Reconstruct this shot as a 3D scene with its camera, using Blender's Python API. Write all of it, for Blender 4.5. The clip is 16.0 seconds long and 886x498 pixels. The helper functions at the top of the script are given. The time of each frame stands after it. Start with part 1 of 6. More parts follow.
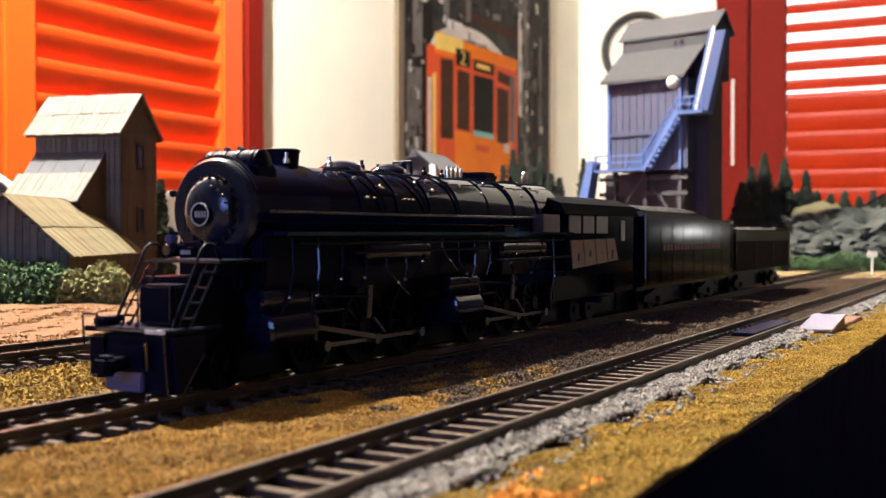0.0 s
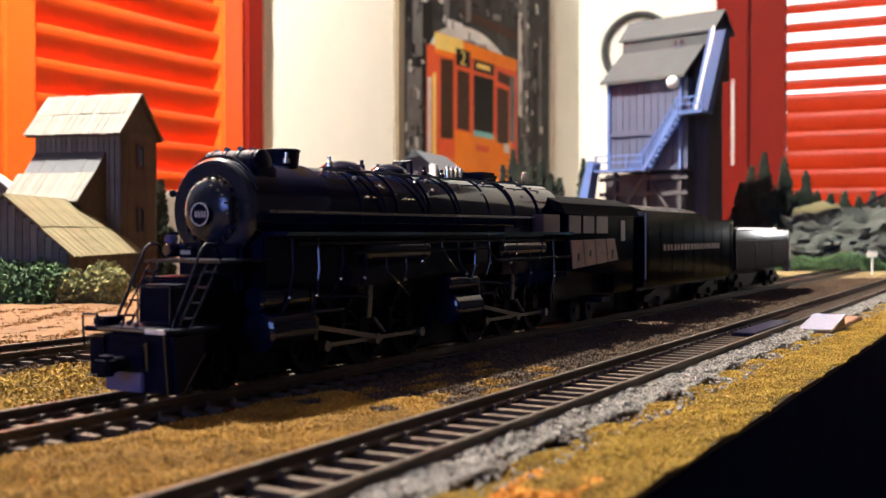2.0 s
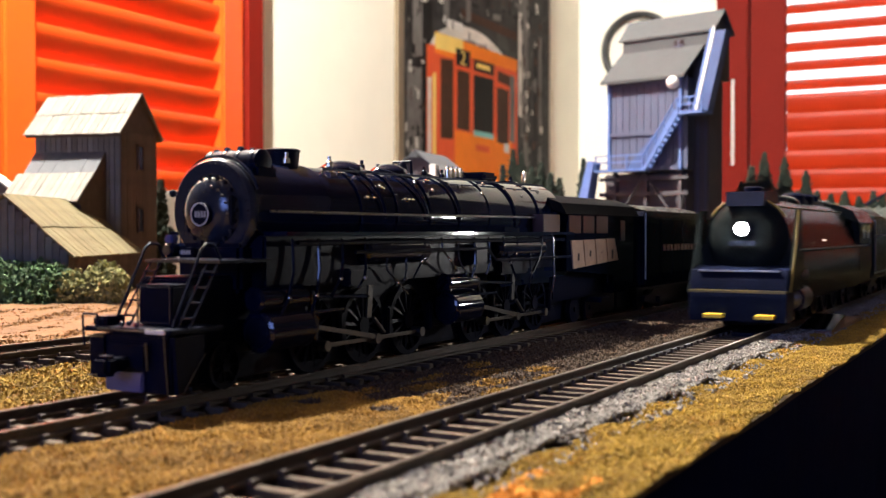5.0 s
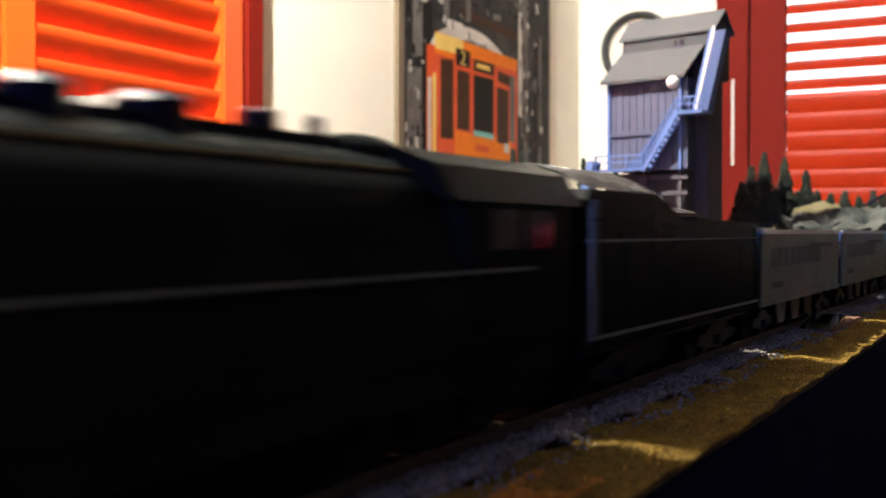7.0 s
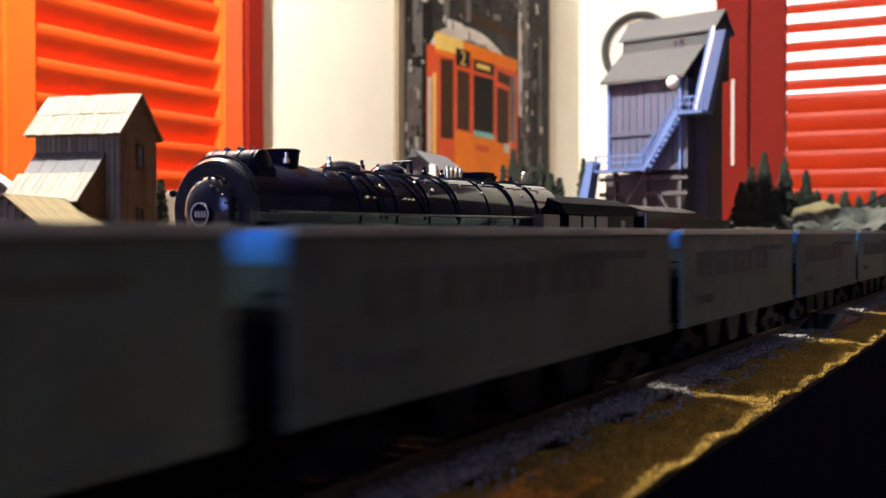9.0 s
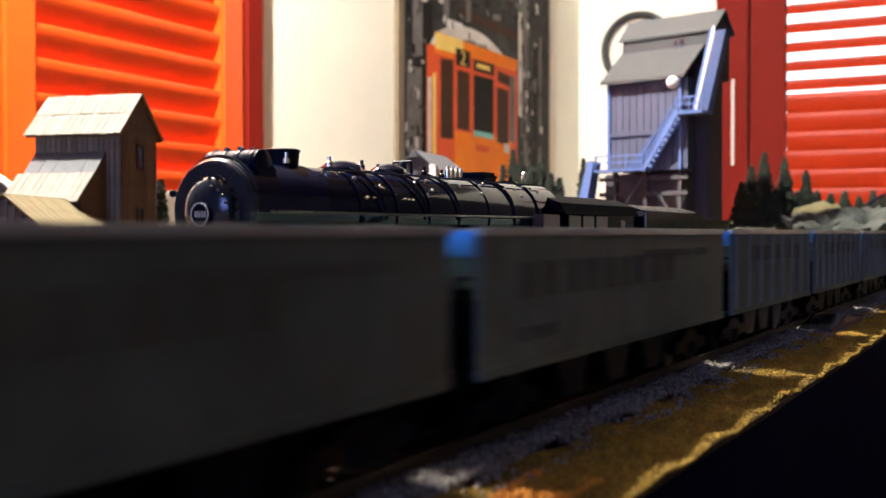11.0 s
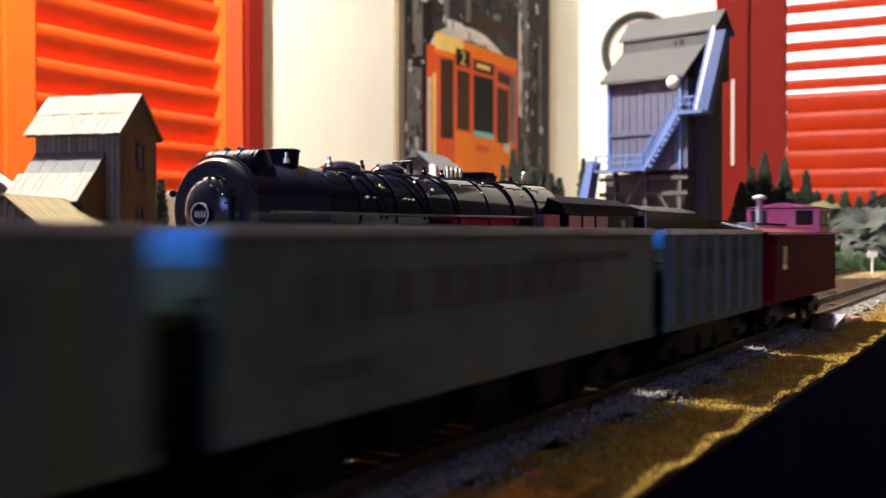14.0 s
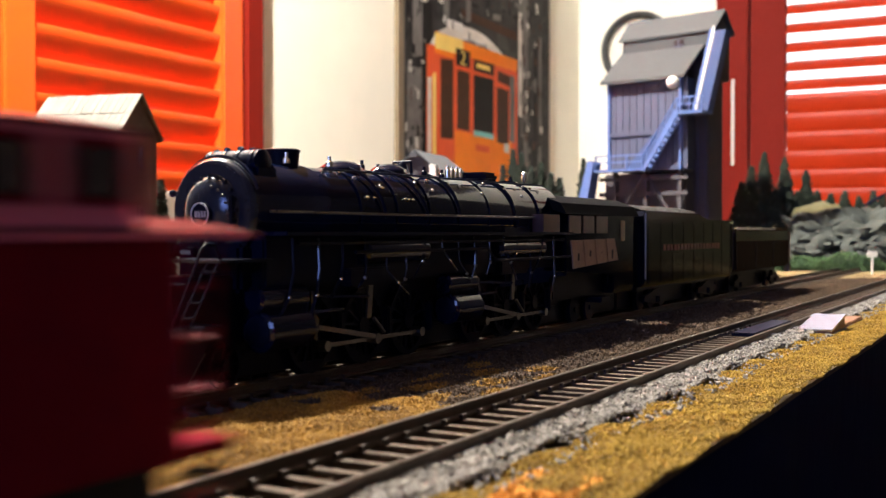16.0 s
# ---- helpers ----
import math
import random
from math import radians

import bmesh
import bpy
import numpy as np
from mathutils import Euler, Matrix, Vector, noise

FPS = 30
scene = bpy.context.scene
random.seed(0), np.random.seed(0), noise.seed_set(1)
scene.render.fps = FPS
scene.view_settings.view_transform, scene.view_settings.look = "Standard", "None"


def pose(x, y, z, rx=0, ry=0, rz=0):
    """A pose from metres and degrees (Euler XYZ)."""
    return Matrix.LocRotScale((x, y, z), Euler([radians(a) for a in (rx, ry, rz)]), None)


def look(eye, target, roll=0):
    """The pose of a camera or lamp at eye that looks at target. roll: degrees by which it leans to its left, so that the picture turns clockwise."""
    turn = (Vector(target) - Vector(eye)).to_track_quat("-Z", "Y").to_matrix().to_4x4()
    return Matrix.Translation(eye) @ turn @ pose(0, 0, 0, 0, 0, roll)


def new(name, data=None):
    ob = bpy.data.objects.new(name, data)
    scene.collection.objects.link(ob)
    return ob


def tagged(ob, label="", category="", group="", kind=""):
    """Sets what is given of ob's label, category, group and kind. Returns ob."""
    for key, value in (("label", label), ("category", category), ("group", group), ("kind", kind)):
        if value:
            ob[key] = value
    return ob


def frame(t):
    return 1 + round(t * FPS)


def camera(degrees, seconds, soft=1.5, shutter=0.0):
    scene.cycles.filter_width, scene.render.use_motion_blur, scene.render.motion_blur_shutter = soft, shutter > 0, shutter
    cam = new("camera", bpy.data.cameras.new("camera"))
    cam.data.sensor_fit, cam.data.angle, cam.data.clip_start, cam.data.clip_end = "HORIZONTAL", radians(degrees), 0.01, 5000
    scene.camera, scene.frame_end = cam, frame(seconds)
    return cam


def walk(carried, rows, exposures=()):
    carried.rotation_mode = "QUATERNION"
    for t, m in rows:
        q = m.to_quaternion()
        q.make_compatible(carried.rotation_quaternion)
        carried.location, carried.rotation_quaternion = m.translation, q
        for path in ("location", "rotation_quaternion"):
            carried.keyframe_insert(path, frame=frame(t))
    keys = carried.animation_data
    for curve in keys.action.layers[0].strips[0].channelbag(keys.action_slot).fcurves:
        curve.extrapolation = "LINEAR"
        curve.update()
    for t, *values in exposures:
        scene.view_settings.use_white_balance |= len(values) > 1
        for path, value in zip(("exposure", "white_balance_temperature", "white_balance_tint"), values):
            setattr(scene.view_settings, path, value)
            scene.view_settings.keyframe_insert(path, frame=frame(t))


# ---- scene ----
cam = camera(44.85, 16.0, 1.35, 0.8)
cam.data.dof.use_dof, cam.data.dof.focus_distance, cam.data.dof.aperture_fstop = True, 0.33, 31.0
EYE = Vector((0, 0, 1.0333))
walk(cam, [(0, look(EYE, (0, 1, 1.0180))), (16, look(EYE, (0, 1, 1.0180)))], [(0, 0.0, 6150, 10), (16, 0.0, 6150, 10)])

# ---- light ----
world = bpy.data.worlds.new("world")
world.use_nodes = True
scene.world = world
wn = world.node_tree.nodes
sky = wn.new("ShaderNodeTexSky")
sky.sky_type, sky.sun_disc, sky.sun_elevation, sky.sun_rotation = "NISHITA", False, radians(35), radians(60)
world.node_tree.links.new(sky.outputs[0], wn["Background"].inputs[0])
wn["Background"].inputs[1].default_value = 0.05


def lamp(name, kind, energy, colour, m, size=0.1, size_y=None):
    data = bpy.data.lights.new(name, kind)
    data.energy, data.color = energy, colour
    if kind == "AREA":
        data.shape, data.size, data.size_y = "RECTANGLE", size, size_y or size
    else:
        data.shadow_soft_size = size
    ob = new(name, data)
    ob.matrix_world = m
    return ob


lamp("ceiling_lamp", "POINT", 415, (1.0, 0.92, 0.79), pose(-0.470, 0.76, 2.20), 0.03)
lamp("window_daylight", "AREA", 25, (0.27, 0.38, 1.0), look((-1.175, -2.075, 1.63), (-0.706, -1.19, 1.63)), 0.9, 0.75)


# ---- materials ----
def material(name, colour, rough=0.6, metal=0.0, spread=0.25, scale=200.0, bump=0.0, second=None, coat=0.0, shine=0.5, per_object=0.0, island=0.0):
    """Node material with grain at two scales. scale: grains to the metre."""
    m = bpy.data.materials.new(name)
    m.use_nodes = True
    t = m.node_tree
    b = t.nodes["Principled BSDF"]
    co = t.nodes.new("ShaderNodeTexCoord")
    fine, broad = t.nodes.new("ShaderNodeTexNoise"), t.nodes.new("ShaderNodeTexNoise")
    fine.inputs["Scale"].default_value, broad.inputs["Scale"].default_value = scale, scale / 7
    fine.inputs["Detail"].default_value = 4
    for n in (fine, broad):
        t.links.new(co.outputs["Object"], n.inputs["Vector"])
    add = t.nodes.new("ShaderNodeMath")
    add.operation = "ADD"
    t.links.new(fine.outputs[0], add.inputs[0])
    t.links.new(broad.outputs[0], add.inputs[1])
    value = add.outputs[0]
    if per_object or island:
        info = t.nodes.new("ShaderNodeObjectInfo") if per_object else t.nodes.new("ShaderNodeNewGeometry")
        rnd = t.nodes.new("ShaderNodeMath")
        rnd.operation = "MULTIPLY_ADD"
        rnd.inputs[1].default_value = per_object or island
        t.links.new(info.outputs["Random" if per_object else "Random Per Island"], rnd.inputs[0])
        t.links.new(value, rnd.inputs[2])
        value = rnd.outputs[0]
    ramp = t.nodes.new("ShaderNodeValToRGB")
    ramp.color_ramp.elements[0].position, ramp.color_ramp.elements[1].position = 0.30, 0.75
    k = t.nodes.new("ShaderNodeMath")
    k.operation, k.inputs[1].default_value = "MULTIPLY", 1 / (2 + (per_object or island))
    t.links.new(value, k.inputs[0])
    t.links.new(k.outputs[0], ramp.inputs[0])
    other = second or tuple(c * (1 - spread) for c in colour)
    ramp.color_ramp.elements[0].color = (*other, 1)
    ramp.color_ramp.elements[1].color = (*(min(1, c * (1 + spread)) for c in colour), 1)
    t.links.new(ramp.outputs[0], b.inputs["Base Color"])
    b.inputs["Roughness"].default_value, b.inputs["Metallic"].default_value = rough, metal
    b.inputs["Coat Weight"].default_value = coat
    b.inputs["Specular IOR Level"].default_value = shine
    b.inputs["Coat Roughness"].default_value = 0.08
    if bump:
        bp = t.nodes.new("ShaderNodeBump")
        bp.inputs["Strength"].default_value, bp.inputs["Distance"].default_value = bump, 0.6 / scale
        t.links.new(add.outputs[0], bp.inputs["Height"])
        t.links.new(bp.outputs[0], b.inputs["Normal"])
    return m


def glowing(name, colour, strength):
    m = bpy.data.materials.new(name)
    m.use_nodes = True
    b = m.node_tree.nodes["Principled BSDF"]
    b.inputs["Base Color"].default_value = (*colour, 1)
    b.inputs["Emission Color"].default_value, b.inputs["Emission Strength"].default_value = (*colour, 1), strength
    return m


def clear(name):
    m = bpy.data.materials.new(name)
    m.use_nodes = True
    b = m.node_tree.nodes["Principled BSDF"]
    b.inputs["Transmission Weight"].default_value, b.inputs["Roughness"].default_value = 1, 0.02
    return m


BLACK = material("gloss_black_paint", (0.0024, 0.0045, 0.018), 0.07, 0, 0.3, 900, 0.008, shine=0.3)
TENDER = material("gloss_black_tender_paint", (0.00154, 0.002612, 0.00825), 0.12, 0, 0.3, 900, 0.01, shine=0.012)
SATIN = material("satin_black_paint", (0.002275, 0.003705, 0.01352), 0.42, 0, 0.4, 900, 0.05, shine=0.06)
GRAPHITE = material("graphite_smokebox", (0.016, 0.020, 0.034), 0.17, 0.25, 0.3, 800, 0.05)
STEEL = material("bright_rod_steel", (0.13, 0.125, 0.12), 0.3, 0.9, 0.25, 800)
WHITE = material("white_lining", (0.6375, 0.6205, 0.578), 0.5, 0, 0.1, 500)
CREAM_LINE = material("yellow_lining", (0.1925, 0.147, 0.035), 0.45, 0, 0.15, 500)
YELLOW = material("yellow_step_paint", (0.85, 0.62, 0.04), 0.45, 0, 0.15, 500)
OLIVE = material("dark_olive_casing", (0.009, 0.011, 0.011), 0.25, 0, 0.3, 700, 0.02, shine=0.008)
CABWIN = material("dim_reddish_glazing", (0.042, 0.018, 0.0156), 0.3, 0, 0.25, 500)
DULL = material("dead_black_roof", (0.005, 0.005, 0.006), 0.9, 0, 0.3, 500, shine=0.03)
FOAM_O = material("orange_ground_foam", (0.4675, 0.1688, 0.01093), 0.95, 0, 0.3, 300, 0.0, second=(0.3093, 0.135, 0.00875), island=1.0)
CABSIDE = material("cab_side_reddish", (0.25, 0.1625, 0.125), 0.5, 0, 0.25, 500)
DULLRED = material("dull_red_tender_lettering", (0.12, 0.03, 0.02), 0.5, 0, 0.2, 500)
COAL = material("coal_load", (0.012, 0.012, 0.012), 0.4, 0, 0.5, 900, 0.5)
BRASS = material("pop_valve_brass", (0.75, 0.68, 0.50), 0.25, 0.9, 0.1, 500)
HOPPER = material("grey_hopper_paint", (0.1108, 0.1592, 0.147), 0.5, 0, 0.35, 160, 0.05, second=(0.05779, 0.08342, 0.07291))
HOPPER_B = material("black_hopper_paint", (0.0915, 0.1296, 0.1235), 0.5, 0, 0.35, 160, 0.05, second=(0.05587, 0.06805, 0.0635))
# Pale grey; on the hopper rims it holds their shine.
RIM = material("pale_grey_rim", (0.42, 0.43, 0.43), 0.28, 0, 0.3, 300)
# End sheet colour with the blue window light painted in.
END_LIT = material("blue_lit_end_sheet", (0.10, 0.38, 0.88), 0.35, 0, 0.2, 300)
RIBGREY = material("grey_rib_paint", (0.135, 0.16, 0.145), 0.45, 0, 0.2, 300)
# Dark glossy plate with a blue reflection painted into the base.
BLUE_SHEEN = material("blue_sheen_plate", (0.07, 0.085, 0.24), 0.16, 0.3, 0.2, 300)
STENCIL = material("faded_stencil", (0.0765, 0.0884, 0.0782), 0.6, 0, 0.2, 300)
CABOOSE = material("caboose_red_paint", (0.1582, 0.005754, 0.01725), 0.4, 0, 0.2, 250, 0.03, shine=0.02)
# Caboose red with the pink of the window light painted in.
PINK_LIT = material("pink_lit_red_paint", (0.92, 0.20, 0.32), 0.35, 0, 0.2, 250, 0.03)
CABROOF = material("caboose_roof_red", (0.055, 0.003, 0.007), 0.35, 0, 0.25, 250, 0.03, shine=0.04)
DARKGLASS = material("dark_window_glazing", (0.02, 0.012, 0.014), 0.08, 0, 0.1, 200)
RAIL = material("weathered_rail", (0.045, 0.030, 0.021), 0.6, 0.1, 0.35, 400, 0.1)
RAILTOP = material("worn_rail_head", (0.10, 0.08, 0.065), 0.42, 0.8, 0.25, 400)
TIE = material("weathered_tie", (0.07225, 0.05312, 0.03613), 0.8, 0, 0.35, 700, 0.4, second=(0.03188, 0.02125, 0.01403), per_object=0.7, shine=0.2)
PLATE = material("rail_spike_brown", (0.05, 0.034, 0.024), 0.6, 0.2, 0.3, 400)
EARTH = material("tan_earth_scatter", (0.088, 0.054, 0.018), 0.95, 0, 0.35, 500, 0.7, second=(0.036, 0.02, 0.008))
DIRT = material("orange_dirt", (0.1084, 0.04743, 0.01052), 0.95, 0, 0.3, 300, 0.5, second=(0.07225, 0.0306, 0.006696))
FOAM = material("golden_ground_foam", (0.243, 0.1485, 0.00729), 0.95, 0, 0.3, 300, 0.0, second=(0.1215, 0.0675, 0.00405), island=0.7)
FOAM_B = material("brownish_gold_foam", (0.23, 0.1187, 0.00532), 0.95, 0, 0.3, 300, 0.0, second=(0.115, 0.05464, 0.0028), island=0.8)
DIRTGRAIN = material("orange_dirt_grains", (0.1806, 0.08266, 0.01721), 0.95, 0, 0.35, 300, 0.0, second=(0.0867, 0.03672, 0.00765), island=1.2)
FOAM_D = material("brown_ground_foam", (0.05824, 0.03226, 0.01344), 0.95, 0, 0.35, 300, 0.0, second=(0.02016, 0.01075, 0.004928), island=1.2)
BALLAST = material("grey_ballast", (0.2049, 0.1866, 0.1646), 0.9, 0, 0.3, 300, 0.0, second=(0.0757, 0.06597, 0.05566), island=1.2)
FASCIA = material("black_fascia_board", (0.002, 0.004, 0.024), 0.8, 0, 0.3, 60, 0.1, shine=0.02)
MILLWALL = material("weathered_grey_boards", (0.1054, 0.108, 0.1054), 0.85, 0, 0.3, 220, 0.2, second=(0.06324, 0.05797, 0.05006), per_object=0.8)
# Brown boards, darkened as shade for mill faces turned from the lamp.
MILLSHADE = material("shaded_brown_boards", (0.06, 0.0416, 0.0336), 0.85, 0, 0.3, 220, 0.2, second=(0.036, 0.024, 0.0192), per_object=0.6)
ROOF = material("weathered_plank_roof", (0.1538, 0.1461, 0.1192), 0.8, 0, 0.3, 180, 0.2, second=(0.0961, 0.09033, 0.07304), per_object=0.5)
ROOF_B = material("straw_plank_roof", (0.1562, 0.1295, 0.0625), 0.8, 0, 0.3, 180, 0.2, second=(0.09821, 0.07812, 0.03571), per_object=0.5)
SLATE = material("grey_shingle_roof", (0.055, 0.058, 0.065), 0.8, 0, 0.2, 200, 0.15)
BUSHGREEN = material("green_foam_bush", (0.0585, 0.1105, 0.039), 0.95, 0, 0.4, 400, 0, second=(0.01625, 0.03575, 0.0143), island=1.0)
BUSHOLIVE = material("olive_foam_bush", (0.195, 0.1885, 0.065), 0.95, 0, 0.4, 400, 0, second=(0.078, 0.078, 0.02275), island=1.0)
NEEDLE = material("dark_conifer_foliage", (0.014, 0.022, 0.014), 0.95, 0, 0.4, 300, 0, second=(0.010, 0.016, 0.008), island=1.0)
BARK = material("brown_bark", (0.09, 0.055, 0.035), 0.9, 0, 0.3, 300, 0.3)
ROCK = material("grey_rock_casting", (0.03707, 0.04268, 0.03767), 0.9, 0, 0.4, 90, 0.4, second=(0.01516, 0.01778, 0.01376))
HILLGRASS = material("olive_hill_scatter", (0.078, 0.065, 0.0286), 0.95, 0, 0.4, 60, 0.5, second=(0.052, 0.052, 0.0208))
FIELD = material("straw_field_scatter", (0.168, 0.124, 0.048), 0.95, 0, 0.25, 80, 0.3)
TOWERGREY = material("blue_grey_tower_siding", (0.0346, 0.04352, 0.0837), 0.6, 0, 0.2, 80, 0.1, per_object=0.5)
TOWERROOF = material("grey_tower_roof", (0.02108, 0.0253, 0.02846), 0.75, 0, 0.15, 60, 0.1)
TOWERDARK = material("dark_tower_wall", (0.04, 0.036, 0.042), 0.7, 0, 0.2, 60, 0.1)
# Darker copy of the stair colour, for stair parts painted as shaded.
STAIR_SHADE = material("blue_grey_stair_shade", (0.02232, 0.0465, 0.1339), 0.5, 0, 0.15, 100)
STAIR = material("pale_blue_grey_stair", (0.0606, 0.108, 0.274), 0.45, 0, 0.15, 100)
CREAM = material("cream_wall_paint", (0.90, 0.86, 0.73), 0.8, 0, 0.05, 12, 0.03)
# Unseen ceiling and walls, toned dark to cut bounce light.
CEILING = material("dark_unseen_ceiling", (0.10, 0.065, 0.04), 0.7, 0, 0.3, 12, 0.1)
DARKWALL = material("dark_unseen_wall", (0.06, 0.05, 0.05), 0.7, 0, 0.3, 12, 0.1)
FLOOR = material("brown_floor_boards", (0.07, 0.045, 0.03), 0.5, 0, 0.3, 20, 0.05)
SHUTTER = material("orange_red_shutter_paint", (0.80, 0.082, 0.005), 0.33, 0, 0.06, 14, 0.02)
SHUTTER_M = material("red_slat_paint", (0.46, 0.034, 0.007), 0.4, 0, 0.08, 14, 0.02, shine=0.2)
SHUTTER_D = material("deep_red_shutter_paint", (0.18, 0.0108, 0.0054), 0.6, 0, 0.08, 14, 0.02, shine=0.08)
CABLE = material("black_rubber_cable", (0.02, 0.02, 0.02), 0.5, 0, 0.2, 80)
PRINT_DARK = material("poster_dark_ground", (0.042, 0.040, 0.038), 0.5, 0, 0.8, 34, 0, second=(0.003, 0.003, 0.003), shine=0.05)
PRINT_GREY = material("poster_grey_ink", (0.15, 0.14, 0.13), 0.5, 0, 0.4, 40, shine=0.05)
PRINT_LIGHT = material("poster_silver_ink", (0.62, 0.58, 0.52), 0.5, 0, 0.3, 40, shine=0.05)
PRINT_ORANGE = material("poster_orange_ink", (0.82, 0.21, 0.012), 0.5, 0, 0.12, 30, shine=0.05)
PRINT_RED = material("poster_red_ink", (0.70, 0.10, 0.03), 0.5, 0, 0.15, 30, shine=0.05)
PRINT_YELLOW = material("poster_yellow_ink", (0.85, 0.62, 0.16), 0.5, 0, 0.12, 30, shine=0.05)
PRINT_BLACK = material("poster_black_ink", (0.008, 0.007, 0.006), 0.5, 0, 0.4, 60, shine=0.05)
PRINT_BROWN = material("poster_brown_ink", (0.055, 0.022, 0.01), 0.5, 0, 0.4, 60, shine=0.05)
PRINT_TEAL = material("poster_teal_ink", (0.22, 0.55, 0.52), 0.5, 0, 0.2, 60, shine=0.05)
FRAMEWOOD = material("dark_poster_edge", (0.16, 0.12, 0.07), 0.5, 0, 0.2, 40)
DAYLIGHT = glowing("daylight_outside", (0.95, 0.97, 1.0), 2.4)
HEADLIGHT = glowing("headlight_lens_glow", (1.0, 0.95, 0.88), 900.0)
MARKER = glowing("marker_lens_glow", (1.0, 0.9, 0.7), 0.6)
PANE = clear("window_glass")
SWITCHBOX = material("polished_switch_cover", (0.42, 0.44, 0.56), 0.14, 1.0, 0.05, 100)
RUSTPLATE = material("rusty_plate", (0.16, 0.075, 0.04), 0.6, 0.2, 0.3, 200)


# ---- mesh helpers ----
MM = 0.001


def box(bm, x0, x1, y0, y1, z0, z1, bevel=0.0):
    """A box in millimetres, its edges eased by bevel."""
    made = bmesh.ops.create_cube(bm, size=1)["verts"]
    for v in made:
        v.co = Vector((x0 + (v.co.x + 0.5) * (x1 - x0), y0 + (v.co.y + 0.5) * (y1 - y0), z0 + (v.co.z + 0.5) * (z1 - z0))) * MM
    if bevel:
        edges = list({e for v in made for e in v.link_edges})
        bmesh.ops.bevel(bm, geom=edges, offset=bevel * MM, segments=2, affect="EDGES", clamp_overlap=True)
    return bm


def rod(bm, a, b, r, n=8, r2=None):
    """A round bar from a to b, in millimetres."""
    a, b = Vector(a) * MM, Vector(b) * MM
    turn = (b - a).to_track_quat("Z", "Y").to_matrix().to_4x4()
    bmesh.ops.create_cone(bm, cap_ends=True, segments=n, radius1=r * MM, radius2=(r if r2 is None else r2) * MM, depth=(b - a).length,
                          matrix=Matrix.Translation((a + b) / 2) @ turn)
    return bm


def pipe(bm, points, r, n=6):
    """One bent round tube through the points, in millimetres."""
    pts = [Vector(p) * MM for p in points]
    closed = (pts[0] - pts[-1]).length < 1e-7
    if closed:
        pts = pts[:-1]
    k = len(pts)
    rings, side = [], None
    for i, p in enumerate(pts):
        a = pts[i - 1] if i or closed else p
        b = pts[(i + 1) % k] if i < k - 1 or closed else p
        way = (b - a).normalized()
        side = way.orthogonal().normalized() if side is None else (side - way * side.dot(way)).normalized()
        up = way.cross(side)
        rings.append([bm.verts.new(p + (side * math.cos(q) + up * math.sin(q)) * r * MM) for q in (math.tau * m / n for m in range(n))])
    for a, b in zip(rings, rings[1:] + (rings[:1] if closed else [])):
        for i in range(n):
            bm.faces.new((a[i], a[(i + 1) % n], b[(i + 1) % n], b[i]))
    if not closed:
        bm.faces.new(rings[0][::-1])
        bm.faces.new(rings[-1])
    bmesh.ops.recalc_face_normals(bm, faces=bm.faces[:])
    return bm


def ball(bm, c, r, sx=1, sy=1, sz=1, n=12):
    made = bmesh.ops.create_uvsphere(bm, u_segments=n, v_segments=max(6, n // 2), radius=r * MM)["verts"]
    for v in made:
        v.co = Vector((v.co.x * sx, v.co.y * sy, v.co.z * sz)) + Vector(c) * MM
    return bm


def sweep(bm, outline, start, end, axis="x", scale_end=1.0):
    """A closed outline of two coordinates, carried from start to end along an axis, in millimetres."""
    def at(u, v, w):
        return Vector({"x": (w, u, v), "y": (u, w, v), "z": (u, v, w)}[axis]) * MM
    a = [bm.verts.new(at(u, v, start)) for u, v in outline]
    b = [bm.verts.new(at(u * scale_end, v, end)) for u, v in outline]
    n = len(outline)
    bm.faces.new(a)
    bm.faces.new(b[::-1])
    for i in range(n):
        bm.faces.new((a[i], b[i], b[(i + 1) % n], a[(i + 1) % n]))
    bmesh.ops.recalc_face_normals(bm, faces=bm.faces[:])
    return bm


def lathe(bm, profile, centre, axis="x", n=32):
    """Rings of (place along the axis, radius) round a centre, closed at both ends, in millimetres."""
    cx, cy, cz = centre
    rings = []
    for w, r in profile:
        ring = []
        for i in range(n):
            c, s = math.cos(math.tau * i / n) * r, math.sin(math.tau * i / n) * r
            p = {"x": (cx + w, cy + c, cz + s), "y": (cx + c, cy + w, cz + s), "z": (cx + c, cy + s, cz + w)}[axis]
            ring.append(bm.verts.new(Vector(p) * MM))
        rings.append(ring)
    for a, b in zip(rings, rings[1:]):
        for i in range(n):
            bm.faces.new((a[i], a[(i + 1) % n], b[(i + 1) % n], b[i]))
    bm.faces.new(rings[0][::-1])
    bm.faces.new(rings[-1])
    bmesh.ops.recalc_face_normals(bm, faces=bm.faces[:])
    return bm


def mesh_of(name, bm, mat, smooth=35):
    data = bpy.data.meshes.new(name)
    bm.to_mesh(data)
    bm.free()
    data.materials.append(mat)
    if smooth:
        data.shade_smooth()
        data.set_sharp_from_angle(angle=radians(smooth))
    return data


def part(name, bm, mat, parent, label="", smooth=35):
    ob = new(name, mesh_of(name, bm, mat, smooth))
    ob.parent = parent
    return tagged(ob, label)


def thing(name, m, label, category, group="", kind=""):
    ob = new(name)
    ob.matrix_world = m
    ob.empty_display_size = 0.01
    return tagged(ob, label, category, group, kind)


